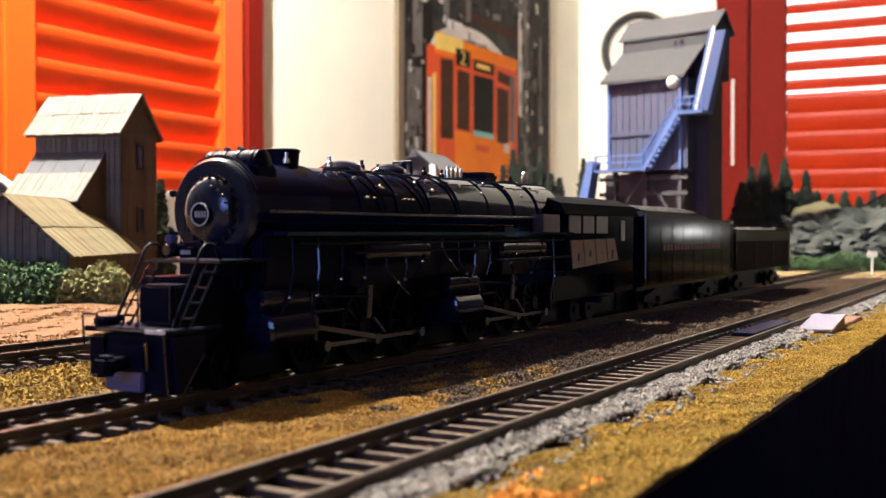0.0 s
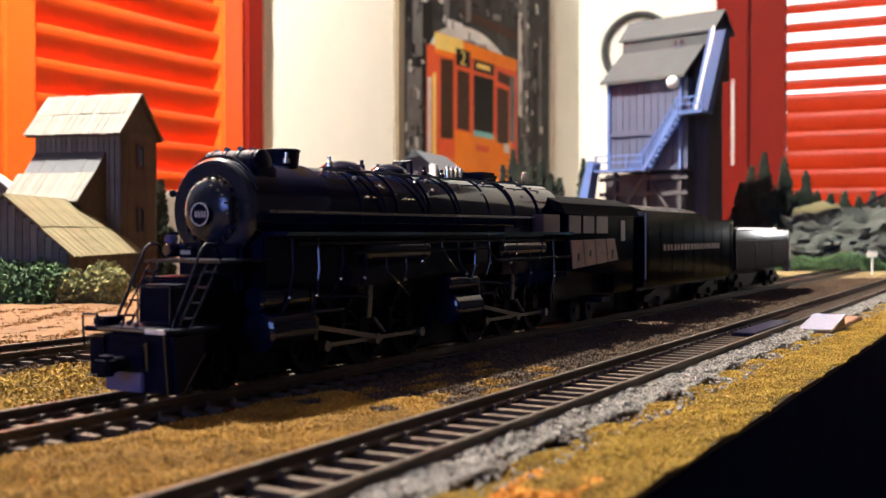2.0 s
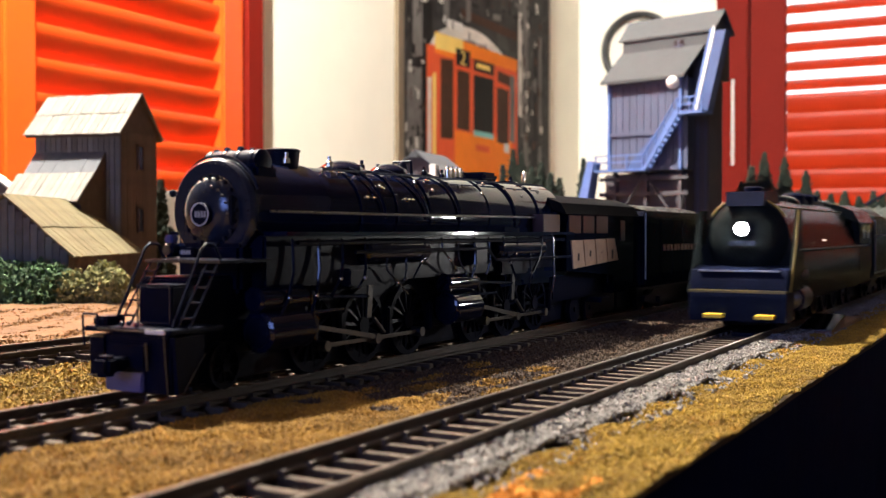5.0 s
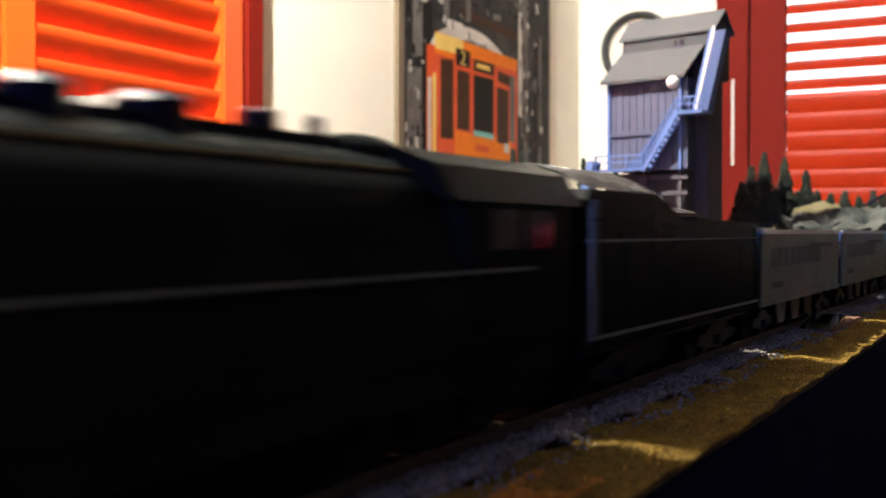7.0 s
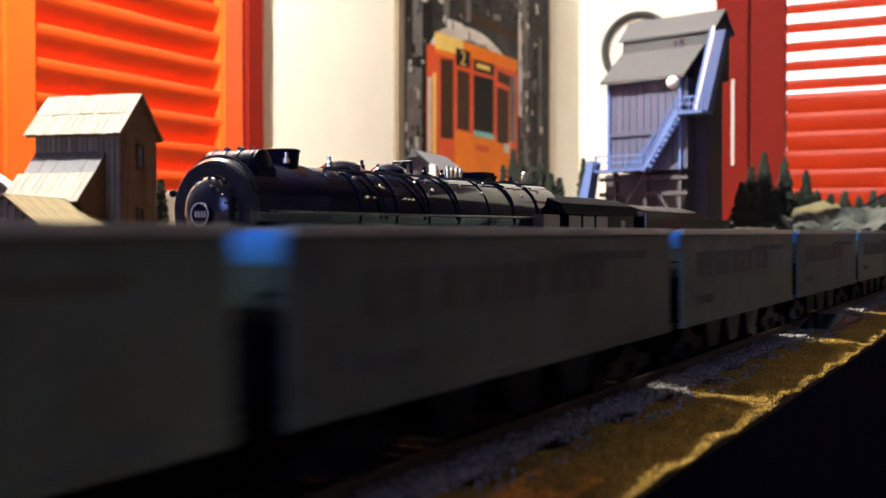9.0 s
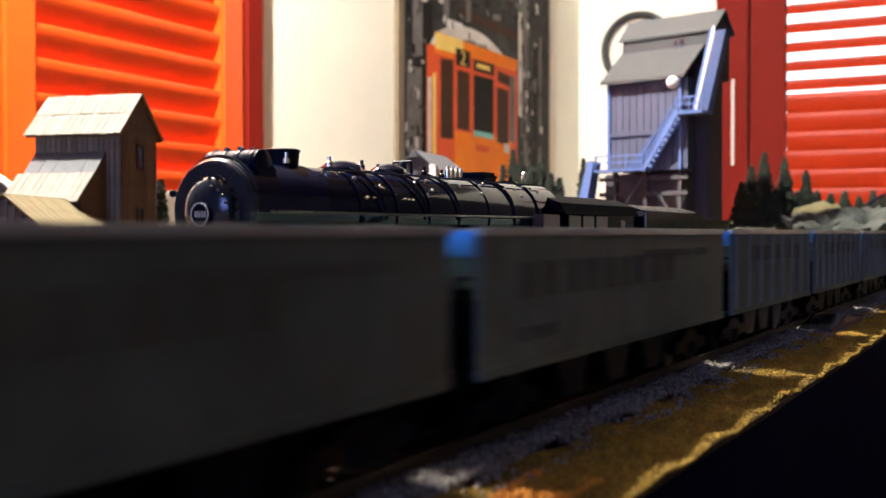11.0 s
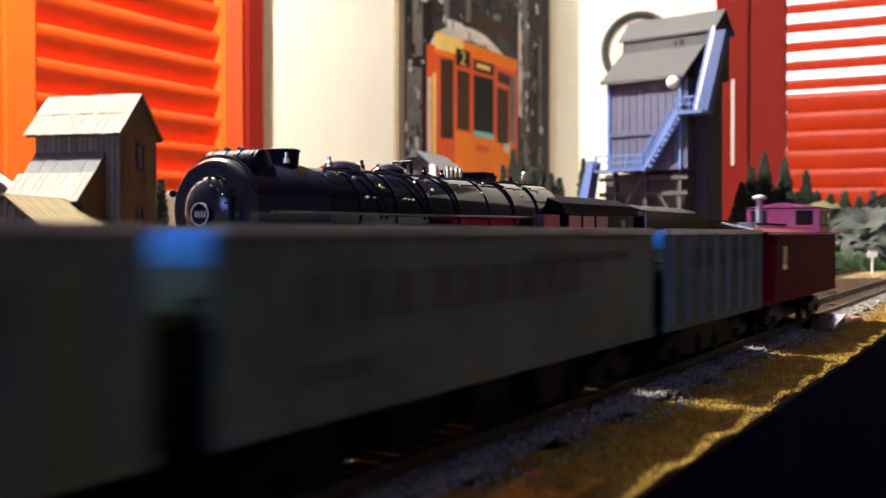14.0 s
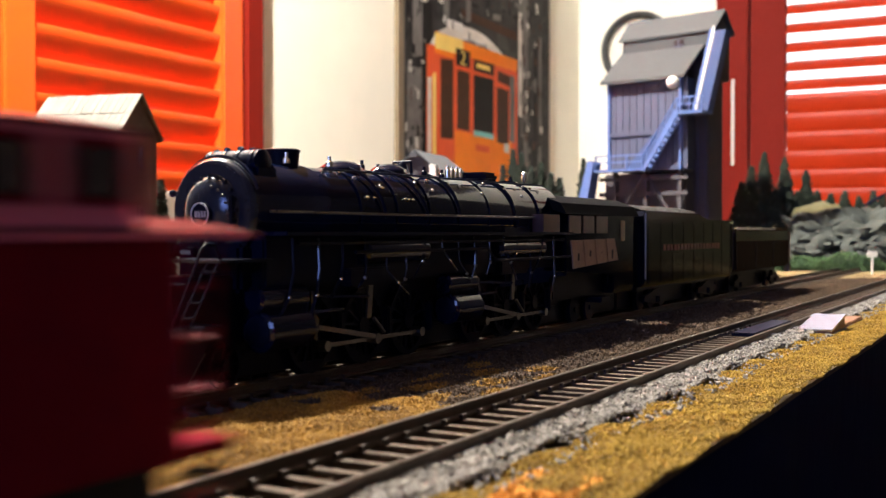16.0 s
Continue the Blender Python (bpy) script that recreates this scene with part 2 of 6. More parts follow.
def solid(name, bm, mat, m, label, category="", group="", kind="", smooth=35):
    ob = new(name, mesh_of(name, bm, mat, smooth))
    ob.matrix_world = m
    return tagged(ob, label, category, group, kind)


def shared(name, data, parent, m):
    ob = new(name, data)
    ob.parent = parent
    ob.matrix_basis = m
    return ob


def B():
    return bmesh.new()


# The tracks run 60.7 degrees from the x axis; (along, across, up) in millimetres from below the eye, up from the rail heads.
LINE = pose(0, 0, 1.0, 0, 0, 60.7)


def online(s, d, z=0.0):
    return LINE @ Matrix.Translation((s * MM, d * MM, z * MM))


GROUND = -4.4   # ground under the rail heads, millimetres
T1, T2, T3 = 90.5, 161.0, 254.0


# ---- room ----
CORNER = Vector((0.431, 3.40))
LEFT_DIR, RIGHT_DIR = Vector((-0.454, -0.891)), Vector((0.883, -0.469))
LONG, WIDE = 5.6, 3.4


def wall(name, m, length, height, thick, holes, mat, label):
    """A wall along local x, its room face at y = 0 and its body behind; holes (x0, x1, z0, z1) go through it. Metres."""
    bm = B()
    xs = sorted({0.0, length, *(v for h in holes for v in h[:2])})
    for x0, x1 in zip(xs, xs[1:]):
        spans = [(0.0, height)]
        for h in holes:
            if h[0] <= x0 + 1e-6 and x1 <= h[1] + 1e-6:
                spans = [(0.0, h[2]), (h[3], height)]
        for z0, z1 in spans:
            box(bm, x0 * 1000, x1 * 1000, 0, thick * 1000, z0 * 1000, z1 * 1000)
    return solid(name, bm, mat, m, label, kind="structure", smooth=0)


A, E_ = CORNER + LONG * LEFT_DIR, CORNER + WIDE * RIGHT_DIR
LW = Matrix.Translation((CORNER.x, CORNER.y, 0)) @ Matrix.Rotation(math.atan2(0.891, 0.454), 4, "Z")      # x runs up to the corner at 0
RW = Matrix.Translation((CORNER.x, CORNER.y, 0)) @ Matrix.Rotation(math.atan2(-0.469, 0.883), 4, "Z")     # x runs away from the corner
wall("wall_left", LW @ pose(-3.0, 0, 0), 3.0, 2.6, 0.14, [(0.25, 1.27, 0.95, 2.1)], CREAM, "cream painted wall with a shuttered window")
# The DARKWALL stretches are out of view, added dark to lower the fill.
wall("wall_left_rear", LW @ pose(-LONG, 0, 0), LONG - 3.0, 2.6, 0.14, [], DARKWALL, "unseen wall, dark to cut bounce light")
wall("wall_right", RW, 2.2, 2.6, 0.14, [(0.531, 1.83, 0.95, 2.1)], CREAM, "cream painted wall with a louvred window")
wall("wall_right_rear", RW @ pose(2.2, 0, 0), WIDE - 2.2, 2.6, 0.14, [], DARKWALL, "unseen wall, dark to cut bounce light")
wall("wall_back", Matrix.Translation((A.x, A.y, 0)) @ Matrix.Rotation(math.atan2(-0.469, 0.883), 4, "Z") @ pose(WIDE, 0, 0, 0, 0, 180), WIDE, 2.6, 0.14,
     [(1.87, 2.82, 1.22, 2.04)], DARKWALL, "unseen dark wall with a daylight window")
wall("wall_side", Matrix.Translation((E_.x, E_.y, 0)) @ Matrix.Rotation(math.atan2(0.891, 0.454), 4, "Z") @ pose(0, 0, 0, 0, 0, 180), LONG, 2.6, 0.14, [], DARKWALL, "plain unseen wall, dark to cut bounce light")
for name, z0, z1, mat, label in (("floor", -60, 0, FLOOR, "brown boarded room floor"), ("ceiling", 2600, 2660, CEILING, "unseen ceiling, dark to cut bounce light")):
    solid(name, box(B(), -5000, 5000, -5000, 5000, z0, z1), mat, Matrix.Identity(4), label, kind="structure", smooth=0)


def slat_mesh(name, length, chord, thick, mat):
    bm = B()
    ring = [(math.cos(a) * chord / 2, math.sin(a) * thick / 2) for a in (math.tau * i / 12 for i in range(12))]
    sweep(bm, ring, 0, length, "x")
    return mesh_of(name, bm, mat, 50)


def shutter_window(name, m, width, z0, z1, stile, pitch, chord, open_from, mat, dark, label, panels=1, edge=60, proud=35):
    """A louvred shutter in a painted frame, filling an opening; slats above open_from lie open. Metres; local x along the wall, -y into the room."""
    win = thing(name, m, label, "", kind="structure")
    bm = box(B(), -edge, 0, -proud, 60, z0 * 1000 - 60, z1 * 1000 + 60, 4)
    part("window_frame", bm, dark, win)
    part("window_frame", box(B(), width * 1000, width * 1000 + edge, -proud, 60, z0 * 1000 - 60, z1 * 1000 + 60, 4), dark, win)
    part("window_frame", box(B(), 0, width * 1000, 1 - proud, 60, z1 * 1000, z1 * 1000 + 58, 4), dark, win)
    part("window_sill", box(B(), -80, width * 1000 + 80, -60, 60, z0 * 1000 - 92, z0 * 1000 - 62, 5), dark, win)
    pane = part("pane", box(B(), 2, width * 1000 - 2, 95, 99, z0 * 1000 - 50, z1 * 1000), PANE, win)
    pane.visible_shadow = False
    w = (width - 0.006) / panels
    for k in range(panels):
        x0 = 0.003 + k * w
        sh = new("shutter")
        sh.parent = win
        for a, b in ((x0, x0 + stile), (x0 + w - stile - 0.003, x0 + w - 0.003)):
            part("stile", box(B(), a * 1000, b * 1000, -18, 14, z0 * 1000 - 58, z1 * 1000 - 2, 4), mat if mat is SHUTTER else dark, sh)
        inner = w - 2 * stile - 0.007
        data = slat_mesh("slat", inner * 1000, chord * 1000, chord * 220, mat)
        z = z0 + pitch * 0.3
        while z < z1:
            tilt = (62 if mat is SHUTTER else 74) if z < open_from else 38
            shared("slat", data, sh, pose(x0 + stile + 0.002, 0, z, 180 - tilt if z < open_from else tilt))
            z += pitch
    return win


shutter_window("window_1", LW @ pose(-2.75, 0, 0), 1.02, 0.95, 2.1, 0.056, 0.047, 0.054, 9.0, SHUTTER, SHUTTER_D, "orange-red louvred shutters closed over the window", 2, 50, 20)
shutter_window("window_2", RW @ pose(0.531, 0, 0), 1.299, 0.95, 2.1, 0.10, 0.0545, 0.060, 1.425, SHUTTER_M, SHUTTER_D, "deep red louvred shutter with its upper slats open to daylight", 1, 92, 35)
# White strip painted for the light along the frame's edge.
part("lit_edge", box(B(), -46, -38, -40, -36, 1230, 1480), WHITE, bpy.data.objects["window_2"], "frame edge painted white as a lit edge")
for name, m in (("backdrop", RW @ pose(1.18, 0.6, 1.6)), ("backdrop", LW @ pose(-2.24, 0.6, 1.6))):
    solid(name, box(B(), -1300, 1300, 0, 10, -1100, 1100), DAYLIGHT, m, "bright daylight outside the window", kind="structure", smooth=0)

# ---- poster on the wall ----
poster = thing("poster", LW @ pose(-1.186, 0, 0), "tall dark poster of an orange tram hung on the cream wall", "poster")
part("backing", box(B(), 0, 903, -12, -1, 1000, 1900, 1), FRAMEWOOD, poster)
part("print", box(B(), 25, 885, -14, -12.4, 1010, 1890), PRINT_DARK, poster)


def sheet(x, z):
    """Places in the picture, spread to the poster's full width."""
    return 1.68 * x + 0.00066 * x * x, 1033.3 + (z - 1033.3) * (1.05 + 0.0004 * x)


def ink(x, z, w, h, mat, lift, slant=0.0, name="printed_shape"):
    """A flat printed shape on the poster, millimetres; slant: how far its right side drops."""
    bm = B()
    corners = [sheet(*p) for p in ((x, z), (x + w, z - slant), (x + w, z + h - slant), (x, z + h))]
    bm.faces.new([bm.verts.new(Vector((u, -14 - lift, v)) * MM) for u, v in corners])
    return part(name, bm, mat, poster, smooth=0)


def ink_dome(x0, x1, z, h, mat, lift, drop=0.0):
    bm = B()
    pts = [(x0 + (x1 - x0) * i / 20, z - drop * i / 20 + h * math.sin(math.pi * i / 20) ** 0.6) for i in range(21)]
    bm.faces.new([bm.verts.new(Vector((u, -14 - lift, v)) * MM) for u, v in (sheet(*p) for p in pts)])
    return part("printed_shape", bm, mat, poster, smooth=0)


ink(60, 1180, 30, 340, PRINT_BLACK, 0.1)
ink(20, 1200, 40, 180, PRINT_GREY, 0.15)
ink(355, 1080, 22, 556, PRINT_GREY, 0.12)
ink(395, 1080, 14, 380, PRINT_BLACK, 0.12)
ink(120, 1490, 16, 146, PRINT_GREY, 0.2, 6)
ink(170, 1500, 170, 20, PRINT_BROWN, 0.2, 30)
ink(185, 1490, 14, 146, PRINT_GREY, 0.25, -6)
ink_dome(82, 345, 1430, 78, PRINT_LIGHT, 0.3, 62)
ink_dome(150, 330, 1440, 34, PRINT_GREY, 0.33, 58)
for k in range(9):
    ink(120 + 24 * k, 1482 - 9 * k, 5, 16, PRINT_GREY if k % 2 else WHITE, 0.36, 2)
ink(130, 1474, 46, 18, WHITE, 0.34, 6)
ink(96, 1415, 246, 46, PRINT_ORANGE, 0.4, 34)
ink(96, 1425, 80, 34, PRINT_YELLOW, 0.45, 8)
ink(73, 1180, 82, 250, PRINT_RED, 0.36, -8)
ink(112, 1235, 36, 170, PRINT_BROWN, 0.42, 0)
ink(150, 1160, 192, 260, PRINT_RED, 0.46, 20)
ink(152, 1040, 172, 214, PRINT_ORANGE, 0.5, 12)
ink(159, 1258, 36, 128, PRINT_BROWN, 0.55, 4)
ink(207, 1252, 60, 128, PRINT_BLACK, 0.55, 5)
ink(278, 1236, 36, 124, PRINT_BROWN, 0.55, 6)
ink(207, 1246, 60, 12, PRINT_TEAL, 0.58, 5)
ink(156, 1396, 40, 36, PRINT_BLACK, 0.55, 4)
ink(207, 1388, 62, 26, PRINT_BROWN, 0.55, 6)
ink(280, 1372, 38, 24, PRINT_BROWN, 0.55, 8)
ink(216, 1396, 40, 10, PRINT_YELLOW, 0.6, 4)
ink(214, 1214, 40, 14, PRINT_RED, 0.56, 4)
ink(318, 1240, 16, 150, PRINT_GREY, 0.58, 2)
ink(300, 1215, 16, 20, WHITE, 0.6, 2)
ink(20, 1090, 24, 110, PRINT_BLACK, 0.14, 4)
ink(36, 1400, 26, 150, PRINT_GREY, 0.14, -6)
ink(346, 1300, 12, 240, PRINT_LIGHT, 0.13, 2)
ink(414, 1150, 9, 340, PRINT_GREY, 0.13, 2)
ink(76, 1200, 10, 160, PRINT_LIGHT, 0.44, -4)
ink(90, 1190, 9, 180, PRINT_YELLOW, 0.44, -4)
random.seed(3)
for k in range(150):
    x = random.choice((random.uniform(16, 66), random.uniform(350, 432), random.uniform(350, 432)))
    ink(x, random.uniform(1080, 1560), random.uniform(2, 8), random.uniform(4, 34), random.choice((PRINT_GREY, PRINT_LIGHT, PRINT_BLACK, PRINT_BLACK, PRINT_BROWN)), 0.15 + 0.0008 * k, random.uniform(-5, 5))
for k in range(60):
    ink(random.uniform(20, 425), random.uniform(1500, 1610), random.uniform(4, 26), random.uniform(4, 22), random.choice((PRINT_GREY, PRINT_BLACK, PRINT_BROWN, PRINT_LIGHT)), 0.15 + 0.001 * k, random.uniform(-8, 8))
txt = bpy.data.curves.new("route_number", "FONT")
txt.body, txt.size, txt.extrude = "2", 0.042, 0.0001
txt.materials.append(PRINT_YELLOW)
route = new("route_number", txt)
route.parent = poster
route.matrix_basis = pose(0.297, -0.0148, 1.4415, 90, 0, 0) @ Matrix.Diagonal((1.7, 1.12, 1, 1))
tagged(route, "pale yellow route number 2")


# ---- layout table ----
def inplan(s, d):
    return (LINE @ Vector((s * MM, d * MM, 0))).xy


bm = B()
EDGE = []
for i in range(120):
    s = -1760 + i * 2560 / 119
    EDGE.append(inplan(s, 51 + 0.8 * noise.noise(Vector((s * 0.02, 0, 0))) + 0.5 * noise.noise(Vector((s * 0.09, 3, 0)))))
mid = inplan(850, -509.5)
along_dir, across_dir = inplan(1000, 0), inplan(0, 1000)
arc_in = [mid + 0.553 * (across_dir * math.cos(f) + along_dir * math.sin(f)) for f in (radians(4 + 6.6 * k) for k in range(34))]
arc_out = [mid + 0.66 * (across_dir * math.cos(f) + along_dir * math.sin(f)) for f in (radians(221.8 - 6.6 * k) for k in range(26))]
outline = EDGE + arc_in + arc_out + [CORNER + 1.3 * RIGHT_DIR + Vector((-0.02, -0.02)), CORNER + Vector((0, -0.03)), CORNER + 3.4 * LEFT_DIR + Vector((0.02, -0.01)), inplan(-1760, 420)]
ztop = 1.0 + GROUND * MM
top = [bm.verts.new((p.x, p.y, ztop)) for p in outline]
low = [bm.verts.new((p.x, p.y, ztop - 0.0012)) for p in outline]
bm.faces.new(top)
bm.faces.new(low[::-1])
for i in range(len(top)):
    j = (i + 1) % len(top)
    bm.faces.new((top[i], low[i], low[j], top[j]))
bmesh.ops.recalc_face_normals(bm, faces=bm.faces[:])
solid("ground", bm, EARTH, Matrix.Identity(4), "tan scenic earth of the model railway", kind="structure", smooth=0)
bm = B()
skirt = [(bm.verts.new((p.x, p.y, ztop - 0.0013)), bm.verts.new((p.x, p.y, 0.0))) for p in outline]
for (a, b), (c, d) in zip(skirt, skirt[1:] + skirt[:1]):
    bm.faces.new((a, b, d, c))
bmesh.ops.recalc_face_normals(bm, faces=bm.faces[:])
bmesh.ops.solidify(bm, geom=bm.faces[:], thickness=0.012)
solid("fascia", bm, FASCIA, Matrix.Identity(4), "black board closing the layout's front edge", kind="structure", smooth=0)


def dirt_patch():
    bm = B()
    n = 60
    rows = []
    for i in range(n + 1):
        row = []
        for j in range(31):
            s, d = -250 + 1600 * i / n, 276 + 10 * noise.noise(Vector((i * 0.3, 0, 5))) + 320 * j / 30
            p = inplan(s, d)
            row.append(bm.verts.new((p.x, p.y, ztop + 0.0006 + 0.0012 * (j > 0) * (1 + noise.noise(Vector((i * 0.6, j * 0.6, 0)))))))
        rows.append(row)
    for i in range(n):
        for j in range(30):
            bm.faces.new((rows[i][j], rows[i + 1][j], rows[i + 1][j + 1], rows[i][j + 1]))
    bmesh.ops.recalc_face_normals(bm, faces=bm.faces[:])
    solid("dirt_yard", bm, DIRT, Matrix.Identity(4), "orange dirt yard behind the tracks", kind="structure")


dirt_patch()


# ---- tracks ----
RAIL_SECTION = [(-1.25, -2.6), (1.25, -2.6), (1.25, -2.1), (0.35, -1.8), (0.35, -0.8), (0.52, -0.65), (0.52, -0.1), (0.42, 0), (-0.42, 0), (-0.52, -0.1), (-0.52, -0.65), (-0.35, -0.8), (-0.35, -1.8), (-1.25, -2.1)]


def tie_mesh():
    bm = box(B(), -1.1, 1.1, -15.0, 15.0, -4.3, -2.6, 0.15)
    return mesh_of("tie", bm, TIE, 0)


def chair_mesh():
    bm = B()
    for y in (-8.7, 8.7):
        for k in (-1.5, 1.5):
            box(bm, -0.7, 0.7, y + k - 0.45, y + k + 0.45, -2.62, -1.7)
    return mesh_of("spike", bm, PLATE, 0)


TIE_DATA, SPIKE_DATA = tie_mesh(), chair_mesh()


def track(name, m, s0, s1, label, ties=True, spikes_to=700):
    tr = thing(name, m, label, "", kind="structure")
    for y in (-8.75, 8.75):
        bm = sweep(B(), [(y + u, v) for u, v in RAIL_SECTION], s0, s1, "x")
        r = part("rail", bm, RAIL, tr, smooth=0)
        part("railhead", box(B(), s0, s1, y - 0.36, y + 0.36, 0.0, 0.05), RAILTOP, r, "bright worn running surface", smooth=0)
    if ties:
        k, s = 0, s0 + 3
        while s < s1 and k < 300:
            shared("tie", TIE_DATA, tr, pose(s * MM, random.uniform(-0.5, 0.5) * MM, 0, 0, 0, random.uniform(-1.2, 1.2)))
            if s < spikes_to:
                shared("spike", SPIKE_DATA, tr, pose(s * MM, 0, 0))
            s += 7.0
            k += 1
    return tr


# ---- scattered ground cover ----
def scatter(name, mat, pts, size, octa, label):
    """Loose grains as one mesh. pts: places in metres; size: radius range in millimetres."""
    n = len(pts)
    rng = np.random.default_rng(len(name) + n)
    if octa:
        base = np.array([(1, 0, 0), (-1, 0, 0), (0, 1, 0), (0, -1, 0), (0, 0, 0.8), (0, 0, -0.8)], float)
        tri = np.array([(0, 2, 4), (2, 1, 4), (1, 3, 4), (3, 0, 4), (2, 0, 5), (1, 2, 5), (3, 1, 5), (0, 3, 5)])
    else:
        base = np.array([(1, 1, 1), (1, -1, -1), (-1, 1, -1), (-1, -1, 1)], float) * 0.75
        tri = np.array([(0, 1, 2), (0, 3, 1), (0, 2, 3), (1, 3, 2)])
    r = rng.uniform(size[0], size[1], (n, 1, 1)) * MM
    q = rng.normal(size=(n, 4))
    q /= np.linalg.norm(q, axis=1)[:, None]
    w, x, y, z = q.T
    rot = np.stack([1 - 2 * (y * y + z * z), 2 * (x * y - z * w), 2 * (x * z + y * w), 2 * (x * y + z * w), 1 - 2 * (x * x + z * z), 2 * (y * z - x * w),
                    2 * (x * z - y * w), 2 * (y * z + x * w), 1 - 2 * (x * x + y * y)], 1).reshape(n, 3, 3)
    jit = base[None] * rng.uniform(0.7, 1.25, (n, len(base), 1))
    v = np.einsum("nij,nkj->nki", rot, jit) * r + np.asarray(pts)[:, None, :]
    f = (tri[None] + (np.arange(n) * len(base))[:, None, None]).reshape(-1, 3)
    data = bpy.data.meshes.new(name)
    data.from_pydata(v.reshape(-1, 3).tolist(), [], f.tolist())
    data.materials.append(mat)
    return data


def strip(n, s0, s1, d0, d1, z, power=1.0, wave=3.0, seed=1):
    """n places over a strip of ground along the tracks, denser near its start, with a wavy border."""
    rng = np.random.default_rng(seed)
    s = s0 + (s1 - s0) * rng.random(n) ** power
    u = rng.random(n)
    w = wave * (np.sin(s * 0.043 + seed) + np.sin(s * 0.11 + 2 * seed) * 0.6)
    d = d0 + w * 0.5 + (d1 - d0) * u
    hills = 0.6 * np.sin(s * 0.21 + seed) * np.sin(d * 0.33) + rng.random(n) * 0.5
    zz = np.full(n, GROUND) + z + hills
    m = np.array(LINE)
    p = np.stack([s * MM, d * MM, zz * MM, np.ones(n)], 1) @ m.T
    return p[:, :3]


def cover(name, mat, pts, size, octa, label):
    ob = new(name, scatter(name, mat, pts, size, octa, label))
    return tagged(ob, label, "ground cover", kind="stuff")


cover("grass_foam", FOAM, strip(130000, 40, 1100, 50.2, 73.2, 0.6, 1.7, 0.8, 3), (0.20, 0.42), True, "golden ground foam along the layout edge")
cover("grass_foam", FOAM_B, strip(58000, 30, 200, 105, 146, 0.9, 0.85, 3, 4), (0.20, 0.46), True, "golden ground foam between the tracks")
cover("grass_foam", FOAM_B, strip(9000, 180, 270, 106, 140, 0.1, 1.6, 4, 14), (0.22, 0.5), False, "golden ground foam thinning between the tracks")
cover("grass_foam", FOAM, strip(50000, 60, 520, 180, 236, 0.2, 1.2, 5, 5), (0.25, 0.6), False, "golden ground foam behind the locomotive")
cover("brown_scatter", FOAM_D, strip(86000, 186, 1000, 105, 148, 0.35, 1.3, 3, 6), (0.22, 0.5), False, "dark brown earthy scatter between the tracks")
cover("ballast", BALLAST, strip(34000, 50, 700, 72.5, 80.8, 1.5, 1.5, 1.6, 7), (0.35, 0.74), True, "loose grey stone ballast beside the near rails")
cover("ballast", BALLAST, strip(11000, 50, 700, 74.5, 80.8, 1.8, 1.5, 0.6, 17), (0.32, 0.7), True, "grey stone ballast banked against the near ties")
cover("ballast", BALLAST, strip(8000, 120, 640, 100.5, 106, 0.9, 1.2, 1.5, 8), (0.3, 0.6), True, "pale stone ballast along the far rail")
cover("ballast", BALLAST, strip(1300, 50, 600, 66, 73, 0.9, 1.4, 2, 19), (0.3, 0.7), True, "stray grey stones in the grass")
cover("orange_foam", FOAM_O, strip(1500, 116, 150, 57, 68, 0.8, 1.0, 2.5, 18), (0.22, 0.5), False, "orange ground foam patch at the layout edge")
cover("brown_scatter", FOAM_D, strip(40000, 20, 900, 76, 104, 0.0, 1.4, 1, 9), (0.22, 0.45), False, "brown earth between the ties")
cover("brown_scatter", FOAM_D, strip(30000, 40, 900, 146, 177, 0.0, 1.4, 1, 10), (0.22, 0.45), False, "dark earth between the ties")
cover("dirt_scatter", DIRTGRAIN, strip(14000, 60, 620, 268, 300, 0.6, 1.2, 6, 11), (0.3, 0.6), False, "orange brown scatter by the back track")
cover("dirt_scatter", DIRTGRAIN, strip(40000, 40, 560, 276, 420, 1.0, 1.0, 6, 12), (0.3, 0.7), False, "orange dirt grains before the mill")
cover("brown_scatter", FOAM_D, strip(20000, 60, 600, 238, 270, 0.0, 1.2, 3, 13), (0.25, 0.5), False, "brown earth about the back track")


# ---- plants ----
def blob_points(n, spread, seed):
    rng = np.random.default_rng(seed)
    out = []
    lumps = [(rng.uniform(-1, 1), rng.uniform(-1, 1), rng.uniform(0.1, 0.65), rng.uniform(0.35, 0.6)) for _ in range(9)]
    for _ in range(n):
        cx, cy, cz, r = lumps[rng.integers(len(lumps))]
        v = rng.normal(size=3)
        v *= r * rng.uniform(0.75, 1.08) / np.linalg.norm(v)
        p = np.array((cx * 0.7, cy * 0.7, cz)) + v
        if p[2] > 0:
            out.append(p * np.array(spread) * MM)
    return np.array(out)


def bush(r, a, spread, mat, label, seed, group):
    ob = thing("bush", pose(r, a, ztop), label, "bush", group)
    o = new("crown", scatter("crown", mat, blob_points(3600, spread, seed), (0.5, 1.3), False, ""))
    o.parent = ob
    part("stem", rod(B(), (0, 0, -1), (0, 0, spread[2] * 0.5), 1.2, 6), BARK, ob)
    return ob


